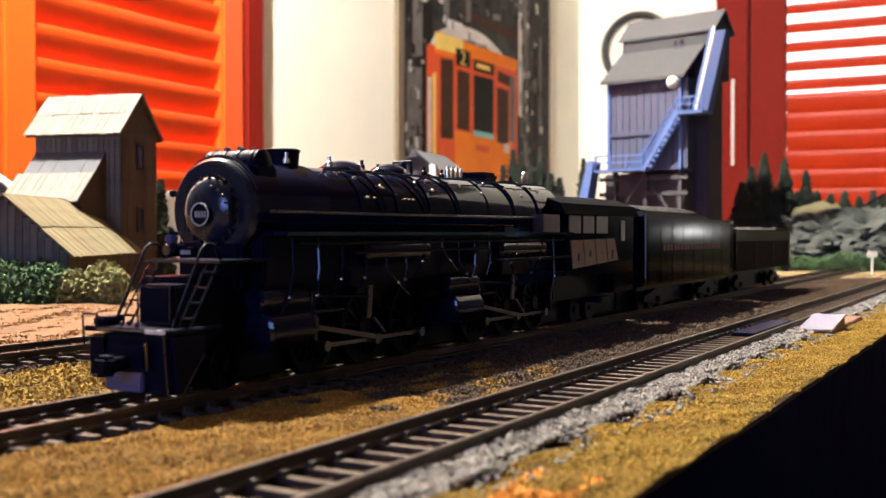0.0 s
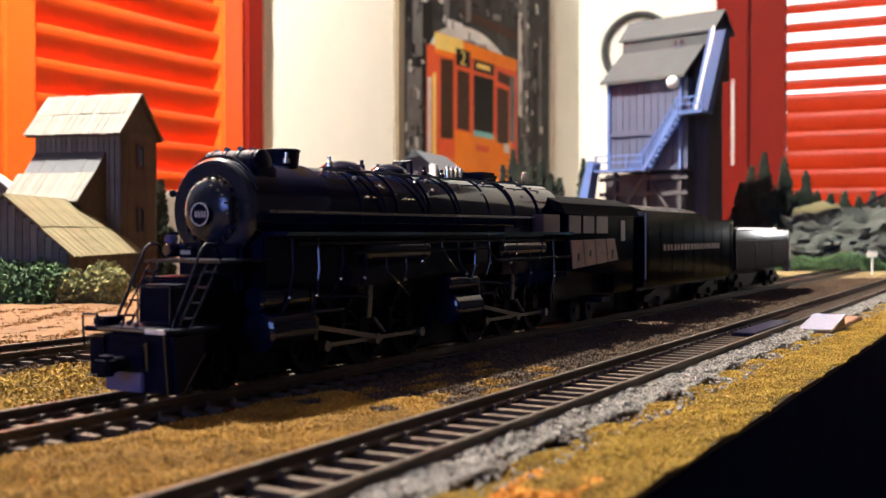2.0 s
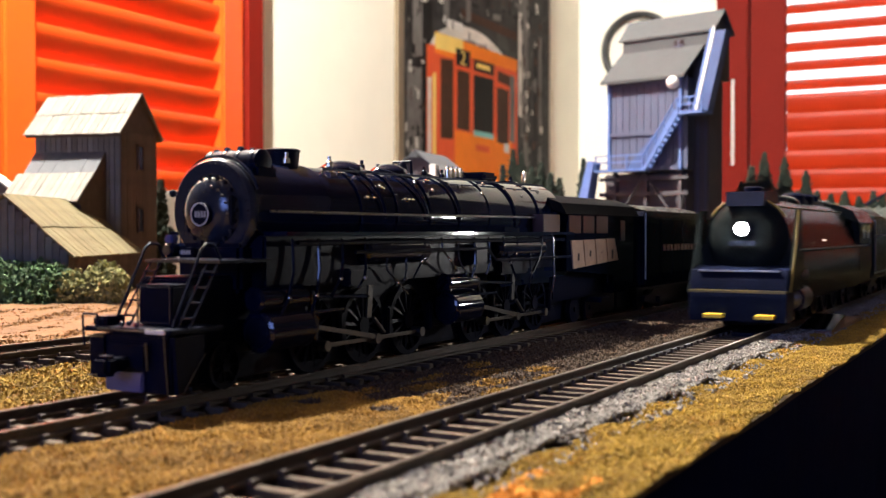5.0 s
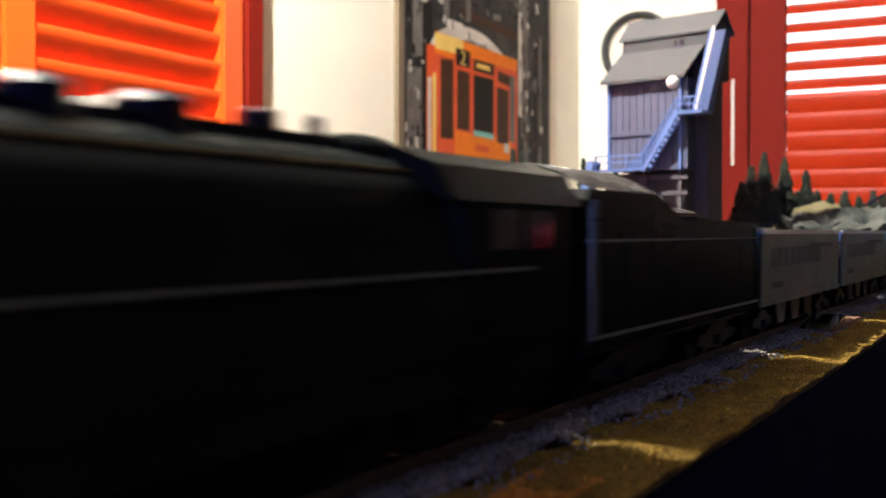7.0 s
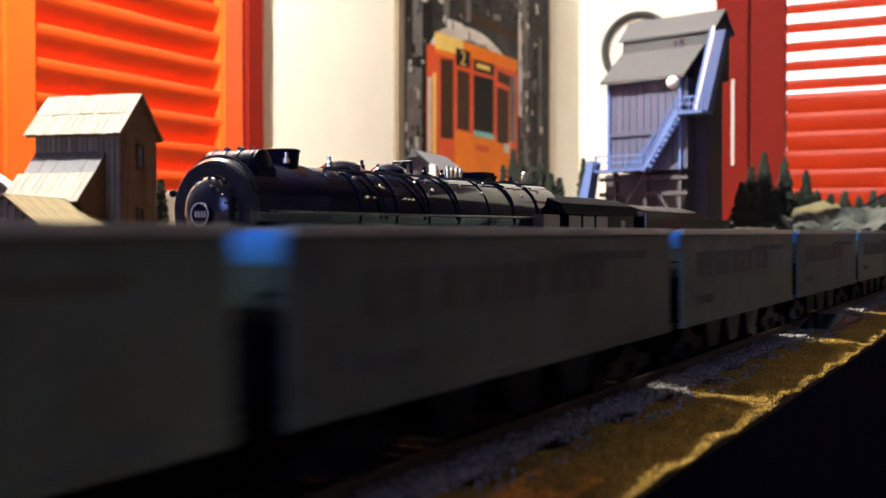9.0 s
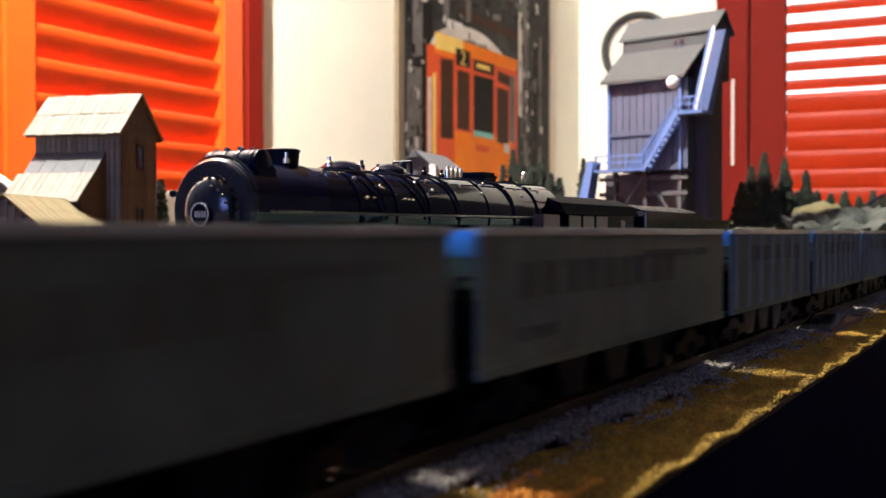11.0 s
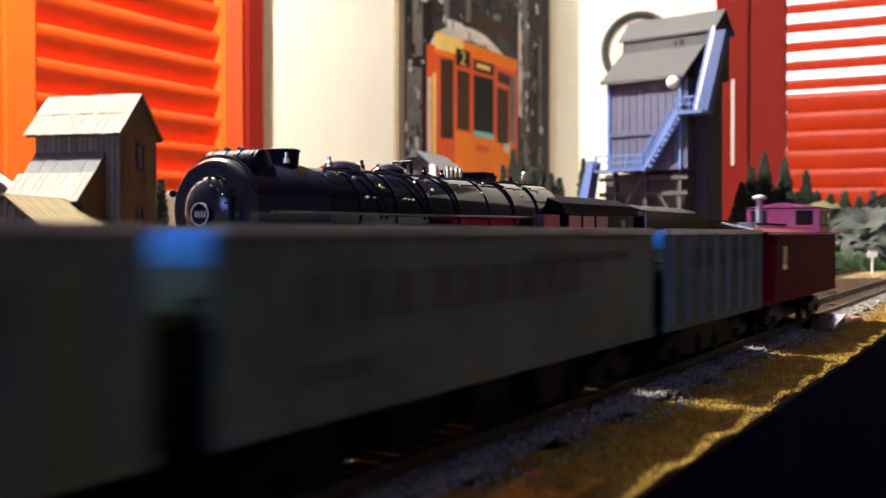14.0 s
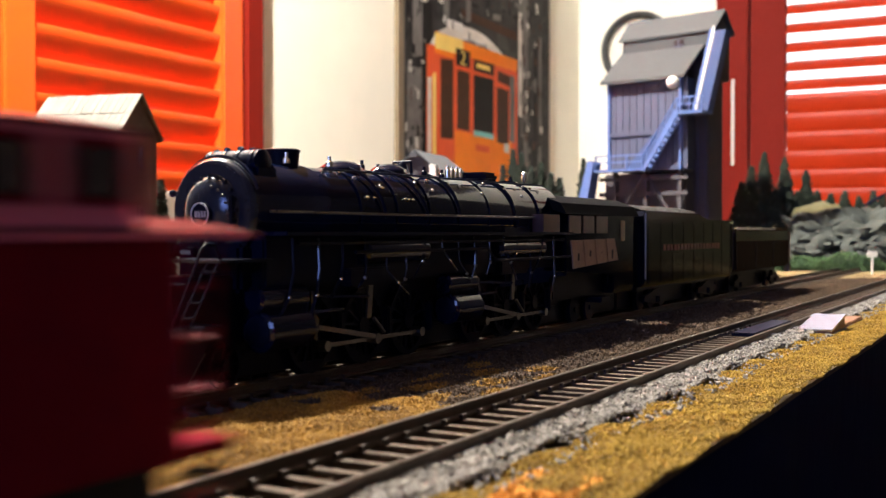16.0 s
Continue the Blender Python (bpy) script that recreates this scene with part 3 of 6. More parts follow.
def conifer(m, h, w, label, seed, group):
    """A tapered trunk and drooping whorls of needles; h and w in millimetres."""
    ob = thing("conifer_tree", m, label, "tree", group)
    part("trunk", rod(B(), (0, 0, -3), (0, 0, h * 0.97), h * 0.018 + 0.5, 7, 0.2), BARK, ob)
    rng = np.random.default_rng(seed)
    pts, lev = [], int(h / 3.4)
    for k in range(lev):
        u = k / lev
        z = h * (0.08 + 0.92 * u)
        reach = w * (1 - u) ** 0.85 * rng.uniform(0.75, 1.1) + 0.8
        arms = 9 if u < 0.7 else 6
        for j in range(arms):
            ang = math.tau * (j + rng.random() * 0.8) / arms
            rr = reach * rng.uniform(0.6, 1.05)
            for q in range(max(3, int(rr / 0.7))):
                f = (q + 1) / max(3, int(rr / 0.7))
                for _ in range(9):
                    pts.append((math.cos(ang) * rr * f + rng.normal() * 0.5, math.sin(ang) * rr * f + rng.normal() * 0.5, z - rr * f * 0.35 + rng.normal() * 0.6))
    o = new("crown", scatter("crown", NEEDLE, np.array(pts) * MM, (0.5, 1.3), False, ""))
    o.parent = ob
    return ob


# ---- boarded buildings ----
def plank_sheet(parent, name, mat, origin, along, up, length, height, pitch, thick, seed, gap=0.35):
    """Boards side by side on a slope or wall: each a piece. Millimetres; boards run along 'up'."""
    along, up = Vector(along).normalized(), Vector(up).normalized()
    out = along.cross(up).normalized()
    m = Matrix((along, up, out)).transposed().to_4x4()
    rng = random.Random(seed)
    n = max(1, round(length / pitch))
    w = length / n
    data = mesh_of(name, box(B(), 0, w - gap, 0, height, 0, thick), mat, 0)
    for i in range(n):
        o = Vector(origin) + along * (i * w) + out * rng.uniform(0, 0.18) + up * rng.uniform(-0.3, 0.3)
        shared(name, data, parent, Matrix.Translation(o * MM) @ m)


def prism(bm, pts, a, b, axis):
    return sweep(bm, pts, a, b, axis)


# ---- mill beside the back track ----
def mill():
    g = GROUND
    ob = thing("mill_building", pose(-0.2046, 0.682, 0.99557, 0, 0, -14) @ Matrix.Diagonal((1.133, 1.133, 1.133, 1)), "weathered grey wooden mill tower with plank roofs and a lean-to", "model building")
    part("tower", box(B(), -53.5, -0.6, 0.6, 39.5, g, 90), MILLWALL, ob, smooth=0)
    plank_sheet(ob, "board", MILLWALL, (-54, 0.5, g), (1, 0, 0), (0, 0, 1), 54, 94.4, 3.3, 0.8, 1)
    # right-hand boards hold their shade in the colour
    plank_sheet(ob, "board", MILLSHADE, (-0.6, 0, g), (0, 1, 0), (0, 0, 1), 40, 94.4, 3.3, 0.8, 2)
    part("gable", prism(B(), [(-0.2, 90), (40.2, 90), (20, 111)], -1.0, 0.2, "x"), MILLSHADE, ob, "brown boarded gable, shade in its colour", smooth=0)
    part("gable", prism(B(), [(-0.2, 90), (40.2, 90), (20, 111)], -54.0, -53.0, "x"), MILLWALL, ob, smooth=0)
    part("roof_deck", prism(B(), [(-3.5, 87.2), (20, 110.6), (43.5, 87.2), (43.5, 88.8), (20, 112.2), (-3.5, 88.8)], -58, 2.0, "x"), MILLSHADE, ob, smooth=0)
    for sign, seed in ((-1, 3), (1, 4)):
        y0 = -4.2 if sign < 0 else 44.2
        for k in range(2):
            f0 = k * 0.5
            plank_sheet(ob, "roof_plank", ROOF, (-59 if sign < 0 else 2.4, y0 + (20 - y0) * f0, 88.2 + 24.2 * f0 + k * 0.5), (1, 0, 0) if sign < 0 else (-1, 0, 0),
                        (0, 20 - y0, 24.2), 61.5, 17.2, 4.2, 0.7, seed + k, 0.2)
    part("ridge_board", box(B(), -59.5, 2.8, 18.8, 21.2, 112.2, 113.2, 0.3), ROOF, ob)
    for z in (78, 42):
        w = part("window", box(B(), 0.3, 1.1, 17.5, 22.5, z - 8, z + 5), DARKGLASS, ob)
        part("window_frame", box(box(box(B(), 0.3, 1.6, 16.6, 17.5, z - 9, z + 6), 0.3, 1.6, 22.5, 23.4, z - 9, z + 6), 0.3, 1.6, 16.6, 23.4, z + 5, z + 6), MILLSHADE, w)
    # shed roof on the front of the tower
    part("shed_side", prism(B(), [(-27, 50), (0, 20), (0, 79)], -10.5, -9.0, "x"), MILLSHADE, ob, "boarded shed side, shade in its colour", smooth=0)
    part("shed_wall", box(B(), -55, -9.2, -25, 0, 20, 50), MILLSHADE, ob, smooth=0)
    plank_sheet(ob, "slate_strip", SLATE, (-54, -11.5, 65.5), (1, 0, 0), (0, 11.5, 12.5), 45, 17.2, 9, 0.8, 8, 0.15)
    plank_sheet(ob, "roof_plank", ROOF, (-57, -28.5, 49.4), (1, 0, 0), (0, 17, 16.4), 48, 23.6, 4.0, 0.9, 9, 0.2)
    # lower annex: its ridge runs away from the tracks' side
    an = thing("mill_annex", pose(-0.2306, 0.564, 0.99557) @ Matrix.Diagonal((1.133, 1.133, 1.133, 1)), "low grey boarded annex with a straw-coloured plank roof", "model building")
    part("annex_body", prism(B(), [(-29, g), (29, g), (29, 24.0), (0, 49.2), (-29, 24.0)], 1.0, 106, "y"), MILLSHADE, an, smooth=0)
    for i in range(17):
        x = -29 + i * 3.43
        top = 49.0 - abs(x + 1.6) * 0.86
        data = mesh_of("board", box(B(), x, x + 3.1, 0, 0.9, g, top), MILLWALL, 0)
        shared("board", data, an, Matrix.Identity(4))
    # annex side boards painted with the same shade
    plank_sheet(an, "board", MILLSHADE, (29, 0, g), (0, 1, 0), (0, 0, 1), 106, 27.5, 3.4, 0.8, 12)
    for sign in (1, -1):
        for k in range(2):
            e = Vector((sign * 33.5, 0, 21.6))
            r = Vector((0, 0, 50.4))
            o = e.lerp(r, k * 0.47) + Vector((0, -4 if sign > 0 else 110, 0.5 * k))
            plank_sheet(an, "roof_plank", ROOF_B, o, (0, sign, 0), r - e, 114, 23.0 if k else 22.2, 4.1, 0.8, 14 + k)
    part("ridge_board", box(B(), -1.2, 1.2, -4, 110, 50.3, 51.4, 0.3), ROOF, an)


mill()


def little_shed(m, w, d, h, rise, wall_mat, roof_mat, label):
    ob = thing("trackside_shed", m, label, "model building")
    part("wall", prism(B(), [(-w / 2, GROUND), (w / 2, GROUND), (w / 2, h), (0, h + rise), (-w / 2, h)], 0, d, "y"), wall_mat, ob, smooth=0)
    for s in (1, -1):
        bm = prism(B(), [(0, h + rise), (s * (w / 2 + 4), h - 4 * rise / (w / 2)), (s * (w / 2 + 4), h + 1.6 - 4 * rise / (w / 2)), (0, h + rise + 1.6)], -3, d + 3, "y")
        part("roof", bm, roof_mat, ob, smooth=0)
    return ob


little_shed(pose(-0.345, 0.80, 1.0, 0, 0, 12), 52, 50, 62, 20, MILLWALL, WHITE, "small grey shed with a pale roof behind the mill")
sh = little_shed(pose(-0.023, 0.90, 1.0, 0, 0, -18), 62, 80, 76, 25, TOWERDARK, SLATE, "grey house with a shingle gable roof behind the locomotive")
part("chimney", box(B(), 14, 20, -6, 0, 74, 90, 0.6), WHITE, sh, "pale square chimney")
part("bargeboard", box(B(), -3, 3, -4.4, -3.2, 96, 100), SLATE, sh)
solid("loading_dock", box(B(), 0, 90, 0, 40, GROUND, 64, 1.2), WHITE, pose(-0.208, 0.80, 1.0), "low white painted loading dock behind the mill", "model building")


# ---- coaling tower ----
def coaling_tower():
    g = GROUND
    ob = thing("coaling_tower", pose(0.178, 1.15, 1.0, 0, 0, -41), "tall blue-grey coaling tower with pale outside stairs", "model building")
    part("bin", box(B(), 0.8, 84.5, 1.0, 60, 98, 193, 0.6), TOWERGREY, ob)
    for i in range(11):
        x = i * 8.45
        shared("siding", mesh_of("siding", box(B(), x, x + 7.9, 0, 0.9, 99, 192), TOWERGREY, 0), ob, Matrix.Identity(4))
    for z in (100, 137, 190):
        part("band", box(B(), -1.5, 86, -2.0, 0.0, z - 2.5, z + 2.5, 0.4), TOWERGREY, ob)
    for x in (-1.2, 83.5):
        part("corner_post", box(B(), x, x + 3.2, -2.4, 0.4, 98, 193), STAIR, ob)
    part("lower_roof", prism(B(), [(-9, 190), (40, 230), (40, 233), (-9, 193)], -6, 93, "x"), TOWERROOF, ob, "pale grey sloped roof", smooth=0)
    part("head_house", box(B(), -4.5, 101.5, 36, 74, 193, 244, 0.6), TOWERDARK, ob)
    part("head_wall", box(B(), -5, 102, 35, 36, 206, 244), TOWERROOF, ob)
    part("upper_roof", prism(B(), [(33, 241), (55, 264), (77, 241), (77, 243.5), (55, 266.5), (33, 243.5)], -9, 106, "x"), TOWERROOF, ob, "pale grey ridged roof", smooth=0)
    part("gable", prism(B(), [(36, 243), (74, 243), (55, 263)], 100, 102, "x"), TOWERDARK, ob, smooth=0)
    w = part("window", box(B(), 58, 69, 34, 35.2, 224, 236), DARKGLASS, ob)
    for a in (62.9,):
        part("glazing_bar", box(B(), a, a + 1.2, 33.4, 34.1, 224, 236), TOWERGREY, w)
    part("glazing_bar", box(B(), 58, 69, 33.4, 34.1, 229.4, 230.6), TOWERGREY, w)
    part("elevator_leg", box(B(), 81, 100, 30, 62, g, 212, 0.8), TOWERDARK, ob, "dark enclosed elevator shaft")
    for x in (88, 97):
        part("panel_joint", box(B(), x, x + 1.0, 29.3, 30.2, g, 150), TOWERGREY, ob)
    for x in (3, 40, 80):
        for y in (3, 55):
            part("leg", box(B(), x, x + 4, y, y + 4, g, 98), TOWERDARK, ob)
    part("lower_bin", box(B(), -13, 84, 12, 52, g, 96, 1), TOWERDARK, ob)
    for z in (72, 88):
        part("cross_beam", box(B(), -14, 92, 2, 5, z, z + 4), TOWERDARK, ob)
    part("brace", rod(B(), (4, 2, 40), (42, 2, 96), 1.3, 6), TOWERDARK, ob)
    part("brace", rod(B(), (42, 2, 96), (82, 2, 40), 1.3, 6), TOWERDARK, ob)
    # stairs and platforms
    st = part("platform", box(B(), -9, 50, -16, -2.2, 97, 99.5, 0.3), STAIR, ob, "pale blue-grey platform")
    for x in (-8, 10, 30, 49):
        part("post", box(B(), x, x + 1.4, -16, -14.6, 99.5, 114), STAIR, st)
    for z in (106, 113):
        part("handrail", box(B(), -9, 50, -16, -14.6, z, z + 1.5), STAIR, st)
    fl = part("stair_flight", prism(B(), [(48, 97), (52, 97), (90, 152), (90, 157), (86, 157)], -15.5, -14, "y"), STAIR, ob, "pale blue-grey stair")
    part("stringer", prism(B(), [(48, 97), (52, 97), (90, 152), (90, 157), (86, 157)], -5, -3.5, "y"), STAIR, fl)
    for k in range(11):
        part("tread", box(B(), 50 + k * 3.5, 54 + k * 3.5, -14, -5, 99.5 + k * 5.1, 100.5 + k * 5.1), STAIR, fl)
    part("handrail", rod(B(), (50, -15, 113), (88, -15, 168), 0.9, 6), STAIR, fl)
    for k in range(4):
        part("post", rod(B(), (55 + k * 9.5, -15, 106 + k * 13.7), (55 + k * 9.5, -15, 119 + k * 13.7), 0.6, 5), STAIR, fl)
    # web's shade comes from its darker colour
    part("stair_web", prism(B(), [(22, 99.6), (50, 99.6), (86, 152), (86, 160), (78, 160)], -3.2, -2.3, "y"), STAIR_SHADE, fl, "blue-grey web behind the stair, shade in its colour")
    ld = part("landing", box(B(), 88, 117, -16, 6, 152, 155, 0.3), STAIR, ob, "pale blue-grey landing")
    for x in (88.5, 102, 115.5):
        part("post", box(B(), x, x + 1.4, -16, -14.6, 155, 169), STAIR, ld)
    for z in (161, 168):
        part("handrail", box(B(), 88, 117, -16, -14.6, z, z + 1.5), STAIR, ld)
    up = part("upper_flight", prism(B(), [(100, 155), (104, 155), (124, 232), (120, 236)], -6, -4, "y"), STAIR, ob, "pale blue-grey upper stair")
    part("stringer", prism(B(), [(109, 155), (110.5, 155), (130, 232), (128.5, 236)], -16, -14.5, "y"), WHITE, up, "white stair edge")
    part("stair_back", prism(B(), [(97, 155), (109, 155), (129, 236), (117, 236)], 10, 22, "y"), STAIR_SHADE, up)
    lamp_arm = part("lamp_bracket", rod(B(), (86, -4, 180), (86, -18, 186), 0.8, 6), TOWERGREY, ob)
    part("globe", ball(B(), (86, -19, 184), 6.5), WHITE, lamp_arm, "white globe")
    part("chute", prism(B(), [(-30, 60), (-18, 60), (-8, 108), (-16, 110)], -18, -4, "y"), STAIR, ob, "pale sloping coal chute")


coaling_tower()


# ---- far right: hill, rocks, trees, bridge ----
def hill():
    bm = B()
    rows = []
    for i in range(61):
        row = []
        for j in range(31):
            r, a = 0.335 + 0.60 * i / 60, 1.16 + 0.42 * j / 30
            lim = min(1, i / 8) * min(1, j / 5) * min(1, (30 - j) / 6 + 0.15)
            nz = noise.fractal(Vector((r * 14, a * 14, 1.0)), 0.8, 2.1, 5)
            row.append(bm.verts.new((r, a + 0.02 * nz, ztop - 0.002 + lim * (0.058 + 0.022 * nz + 0.01 * (j / 30)))))
        rows.append(row)
    for i in range(60):
        for j in range(30):
            bm.faces.new((rows[i][j], rows[i + 1][j], rows[i + 1][j + 1], rows[i][j + 1]))
    bmesh.ops.recalc_face_normals(bm, faces=bm.faces[:])
    solid("hill", bm, HILLGRASS, Matrix.Identity(4), "olive scenic hill at the foot of the window", kind="structure")


hill()
random.seed(5)
for r, a, sz in ((0.385, 1.10, 30), (0.43, 1.09, 36), (0.475, 1.10, 40), (0.40, 1.15, 44), (0.455, 1.15, 50), (0.52, 1.13, 48), (0.36, 1.07, 16), (0.415, 1.06, 18), (0.455, 1.055, 20), (0.50, 1.07, 24), (0.345, 1.12, 20)):
    bm = B()
    bmesh.ops.create_icosphere(bm, subdivisions=4, radius=sz * MM)
    off = Vector((r * 40, a * 30, sz))
    for v in bm.verts:
        d = v.co.normalized()
        v.co = v.co * (1 + 0.55 * noise.fractal(d * 1.7 + off, 0.7, 2.2, 5))
        v.co.z *= 0.62
    solid("rock", bm, ROCK, pose(r, a, ztop + (sz * 0.55 + 6) * MM), "grey cast rock outcrop", "rock", "rocks on the hill", smooth=60)
solid("field", box(B(), 0, 420, 0, 150, 0, 1.2, 0.5), FIELD, pose(0.30, 0.86, ztop, 0, 0, 8), "straw-coloured field", kind="structure")
for i, (px, top, a) in enumerate(((1312, 320, 1.22), (1330, 292, 1.26), (1352, 268, 1.25), (1372, 330, 1.24), (1388, 277, 1.27), (1426, 300, 1.28), (1410, 335, 1.27), (1446, 335, 1.3), (1470, 340, 1.32), (1495, 335, 1.32), (1520, 345, 1.3), (1545, 335, 1.33), (1562, 342, 1.3))):
    base = (0.045 if px > 1300 else 0) + ztop
    tall = 33.3 + (412 - top) * a / 1.9 - (base - 1.0) * 1000
    conifer(pose((px - 784) / 1900 * a, a, base), tall, 9 + tall * 0.12, "dark green model conifer on the hill", 40 + i, "conifers on the hill")
for i, (px, top, a) in enumerate(((908, 262, 1.2), (922, 268, 1.1), (940, 292, 1.05), (958, 285, 1.1), (975, 304, 1.0), (990, 312, 1.0), (1032, 278, 1.3), (1045, 300, 1.2), (890, 290, 1.2))):
    tall = 33.3 + (412 - top) * a / 1.9 - GROUND
    conifer(pose((px - 784) / 1900 * a, a, ztop), tall, 8 + tall * 0.09, "small dark model conifer behind the train", 70 + i, "conifers behind the train")
conifer(pose(-0.205, 0.78, ztop), 78, 13, "round-topped dark tree behind the mill", 99, "")
bush(-0.255, 0.552, (36, 16, 22), BUSHGREEN, "dark green foam bush at the mill wall", 21, "bushes at the mill")
bush(-0.208, 0.550, (30, 15, 21), BUSHGREEN, "dark green foam bush at the mill wall", 22, "bushes at the mill")
bush(-0.176, 0.545, (19, 12, 20), BUSHOLIVE, "olive foam bush at the mill corner", 23, "bushes at the mill")
bush(0.345, 1.03, (26, 14, 14), BUSHGREEN, "green foam scrub under the rocks", 24, "scrub under the rocks")
bush(0.405, 1.02, (34, 14, 16), BUSHGREEN, "green foam scrub under the rocks", 25, "scrub under the rocks")


def bridge():
    ob = thing("truss_bridge", pose(0.50, 1.31, 1.0, 0, 0, -20), "dark arched truss bridge on the hill", "model bridge")
    n = 9
    pts = [(i * 16, 46 + 62 * math.sin(math.pi * (0.06 + 0.88 * i / (2 * n - 2)))) for i in range(2 * n - 1)]
    part("top_chord", pipe(B(), [(x, 0, z) for x, z in pts], 1.6), SATIN, ob)
    part("deck", box(B(), -10, 270, -6, 6, 42, 47, 0.5), SATIN, ob)
    for i, (x, z) in enumerate(pts):
        part("hanger", rod(B(), (x, 0, 46), (x, 0, z), 0.8, 6), SATIN, ob)
        if i:
            part("diagonal", rod(B(), (pts[i - 1][0], 0, 46), (x, 0, z), 0.6, 6), SATIN, ob)
    for x in (0, 256):
        part("pier", box(B(), x - 5, x + 5, -6, 6, 10, 42, 1), ROCK, ob)


bridge()
sign = thing("trackside_sign", pose(0.372, 0.93, 1.0), "small white trackside signpost", "sign")
part("post", rod(B(), (0, 0, GROUND), (0, 0, 14), 0.9, 8), WHITE, sign)
part("board", box(B(), -4.5, 4.5, -0.8, 0.8, 12, 17, 0.6), WHITE, sign)
bm = B()
pts = [(0.0886 * math.cos(a), 0, 0.0886 * math.sin(a)) for a in (math.tau * i / 48 for i in range(49))]
pipe(bm, [(x * 1000, 0, z * 1000) for x, _, z in pts], 9, 10)
solid("cable_coil", bm, CABLE, RW @ pose(0.197, -0.02, 1.594) @ Matrix.Diagonal((1.2, 1.2, 1.2, 1)), "coil of black cable hung on the wall", "cable")


# ---- rolling stock helpers ----
def wheel_set(r, thick, spokes):
    """Meshes of a wheel on the y axis: tyre with flange, hub, and a spoke and counterweight or a plain disc."""
    ring = lathe(B(), [(0, r * 0.86), (0, r), (thick, r), (thick, r * 1.07), (thick + 0.5, r * 1.07), (thick + 0.5, r * 0.86)], (0, 0, 0), "y", 28)
    if not spokes:
        rod(ring, (0, 0.3, 0), (0, thick, 0), r * 0.88, 24)
        rod(ring, (0, -0.6, 0), (0, thick, 0), r * 0.22, 10)
        return mesh_of("wheel", ring, SATIN), []
    bmesh.ops.delete(ring, geom=[f for f in ring.faces if len(f.verts) > 4], context="FACES_ONLY")
    arcs = [(math.cos(a) * r * 0.86, math.sin(a) * r * 0.86) for a in (radians(235 + 7 * k) for k in range(11))]
    pieces = [("hub", mesh_of("hub", rod(B(), (0, -0.3, 0), (0, thick + 0.3, 0), r * 0.24, 12), SATIN), 0.0),
              ("counterweight", mesh_of("counterweight", sweep(B(), arcs, thick * 0.2, thick * 0.9, "y"), SATIN), 0.0)]
    spoke = mesh_of("spoke", rod(B(), (0, thick * 0.5, 0), (r * 0.9, thick * 0.5, 0), r * 0.055 + 0.12, 5), SATIN)
    pieces += [("spoke", spoke, 360 * i / spokes) for i in range(spokes)]
    return mesh_of("tyre", ring, SATIN), pieces


DRIVER, LEADER, CARWHEEL = wheel_set(9.6, 1.6, 13), wheel_set(5.0, 1.4, 9), wheel_set(4.8, 1.4, 0)


def wheel_on(name, meshes, parent, m):
    """One wheel under its thing, its pieces under the wheel."""
    ob = shared(name, meshes[0], parent, m)
    for piece, data, turn in meshes[1]:
        shared(piece, data, ob, pose(0, 0, 0, 0, turn, 0))
    return ob


def truck(parent, x, wheels=2, pitch=19.0, frame_mat=SATIN):
    """A truck at x: side frames, springs, wheels."""
    tk = new("truck")
    tk.parent = parent
    tk.location = (x * MM, 0, 0)
    half = pitch * (wheels - 1) / 2
    for y in (-11.4, 11.4):
        bm = B()
        sweep(bm, [(-half - 3.5, 3.6), (-half - 2.8, 6.2), (-half + 2.5, 6.6), (-3.5, 8.6), (3.5, 8.6), (half - 2.5, 6.6), (half + 2.8, 6.2), (half + 3.5, 3.6), (half - 2, 3.6), (3.5, 2.2), (-3.5, 2.2), (-half + 2, 3.6)], y - 0.8, y + 0.8, "y")
        part("side_frame", bm, frame_mat, tk)
        for k in (-1.5, 0, 1.5):
            rod_b = rod(B(), (k, y * 1.08, 2.8), (k, y * 1.08, 5.6), 0.6, 6)
            part("spring", rod_b, SATIN, tk)
    for i in range(wheels):
        wx = -half + i * pitch
        wheel_on("wheel", CARWHEEL, tk, pose(wx * MM, -9.2 * MM, 4.8 * MM))
        wheel_on("wheel", CARWHEEL, tk, pose(wx * MM, 9.2 * MM, 4.8 * MM, 0, 0, 180))
        part("axle", rod(B(), (wx, -10.5, 4.8), (wx, 10.5, 4.8), 0.9, 8), SATIN, tk)
    return tk


def coupler(parent, x, way):
    bm = box(B(), min(x, x + way * 5), max(x, x + way * 5), -0.9, 0.9, 6.6, 8.4, 0.2)
    box(bm, min(x + way * 4, x + way * 6.4), max(x + way * 4, x + way * 6.4), -1.9, 1.9, 6.0, 9.0, 0.5)
    part("coupler", bm, SATIN, parent)


def bars(parent, x0, x1, y, z, h, n, mat, name="lettering_bar"):
    """Unreadable lettering as a row of plain bars on a side wall."""
    w = (x1 - x0) / n
    rng = random.Random(int(x0 * 7 + z))
    for i in range(n):
        a, b = x0 + i * w, x0 + (i + rng.uniform(0.55, 0.8)) * w
        part(name, box(B(), a, b, y - 0.12, y + 0.12, z, z + h), mat, parent, smooth=0)


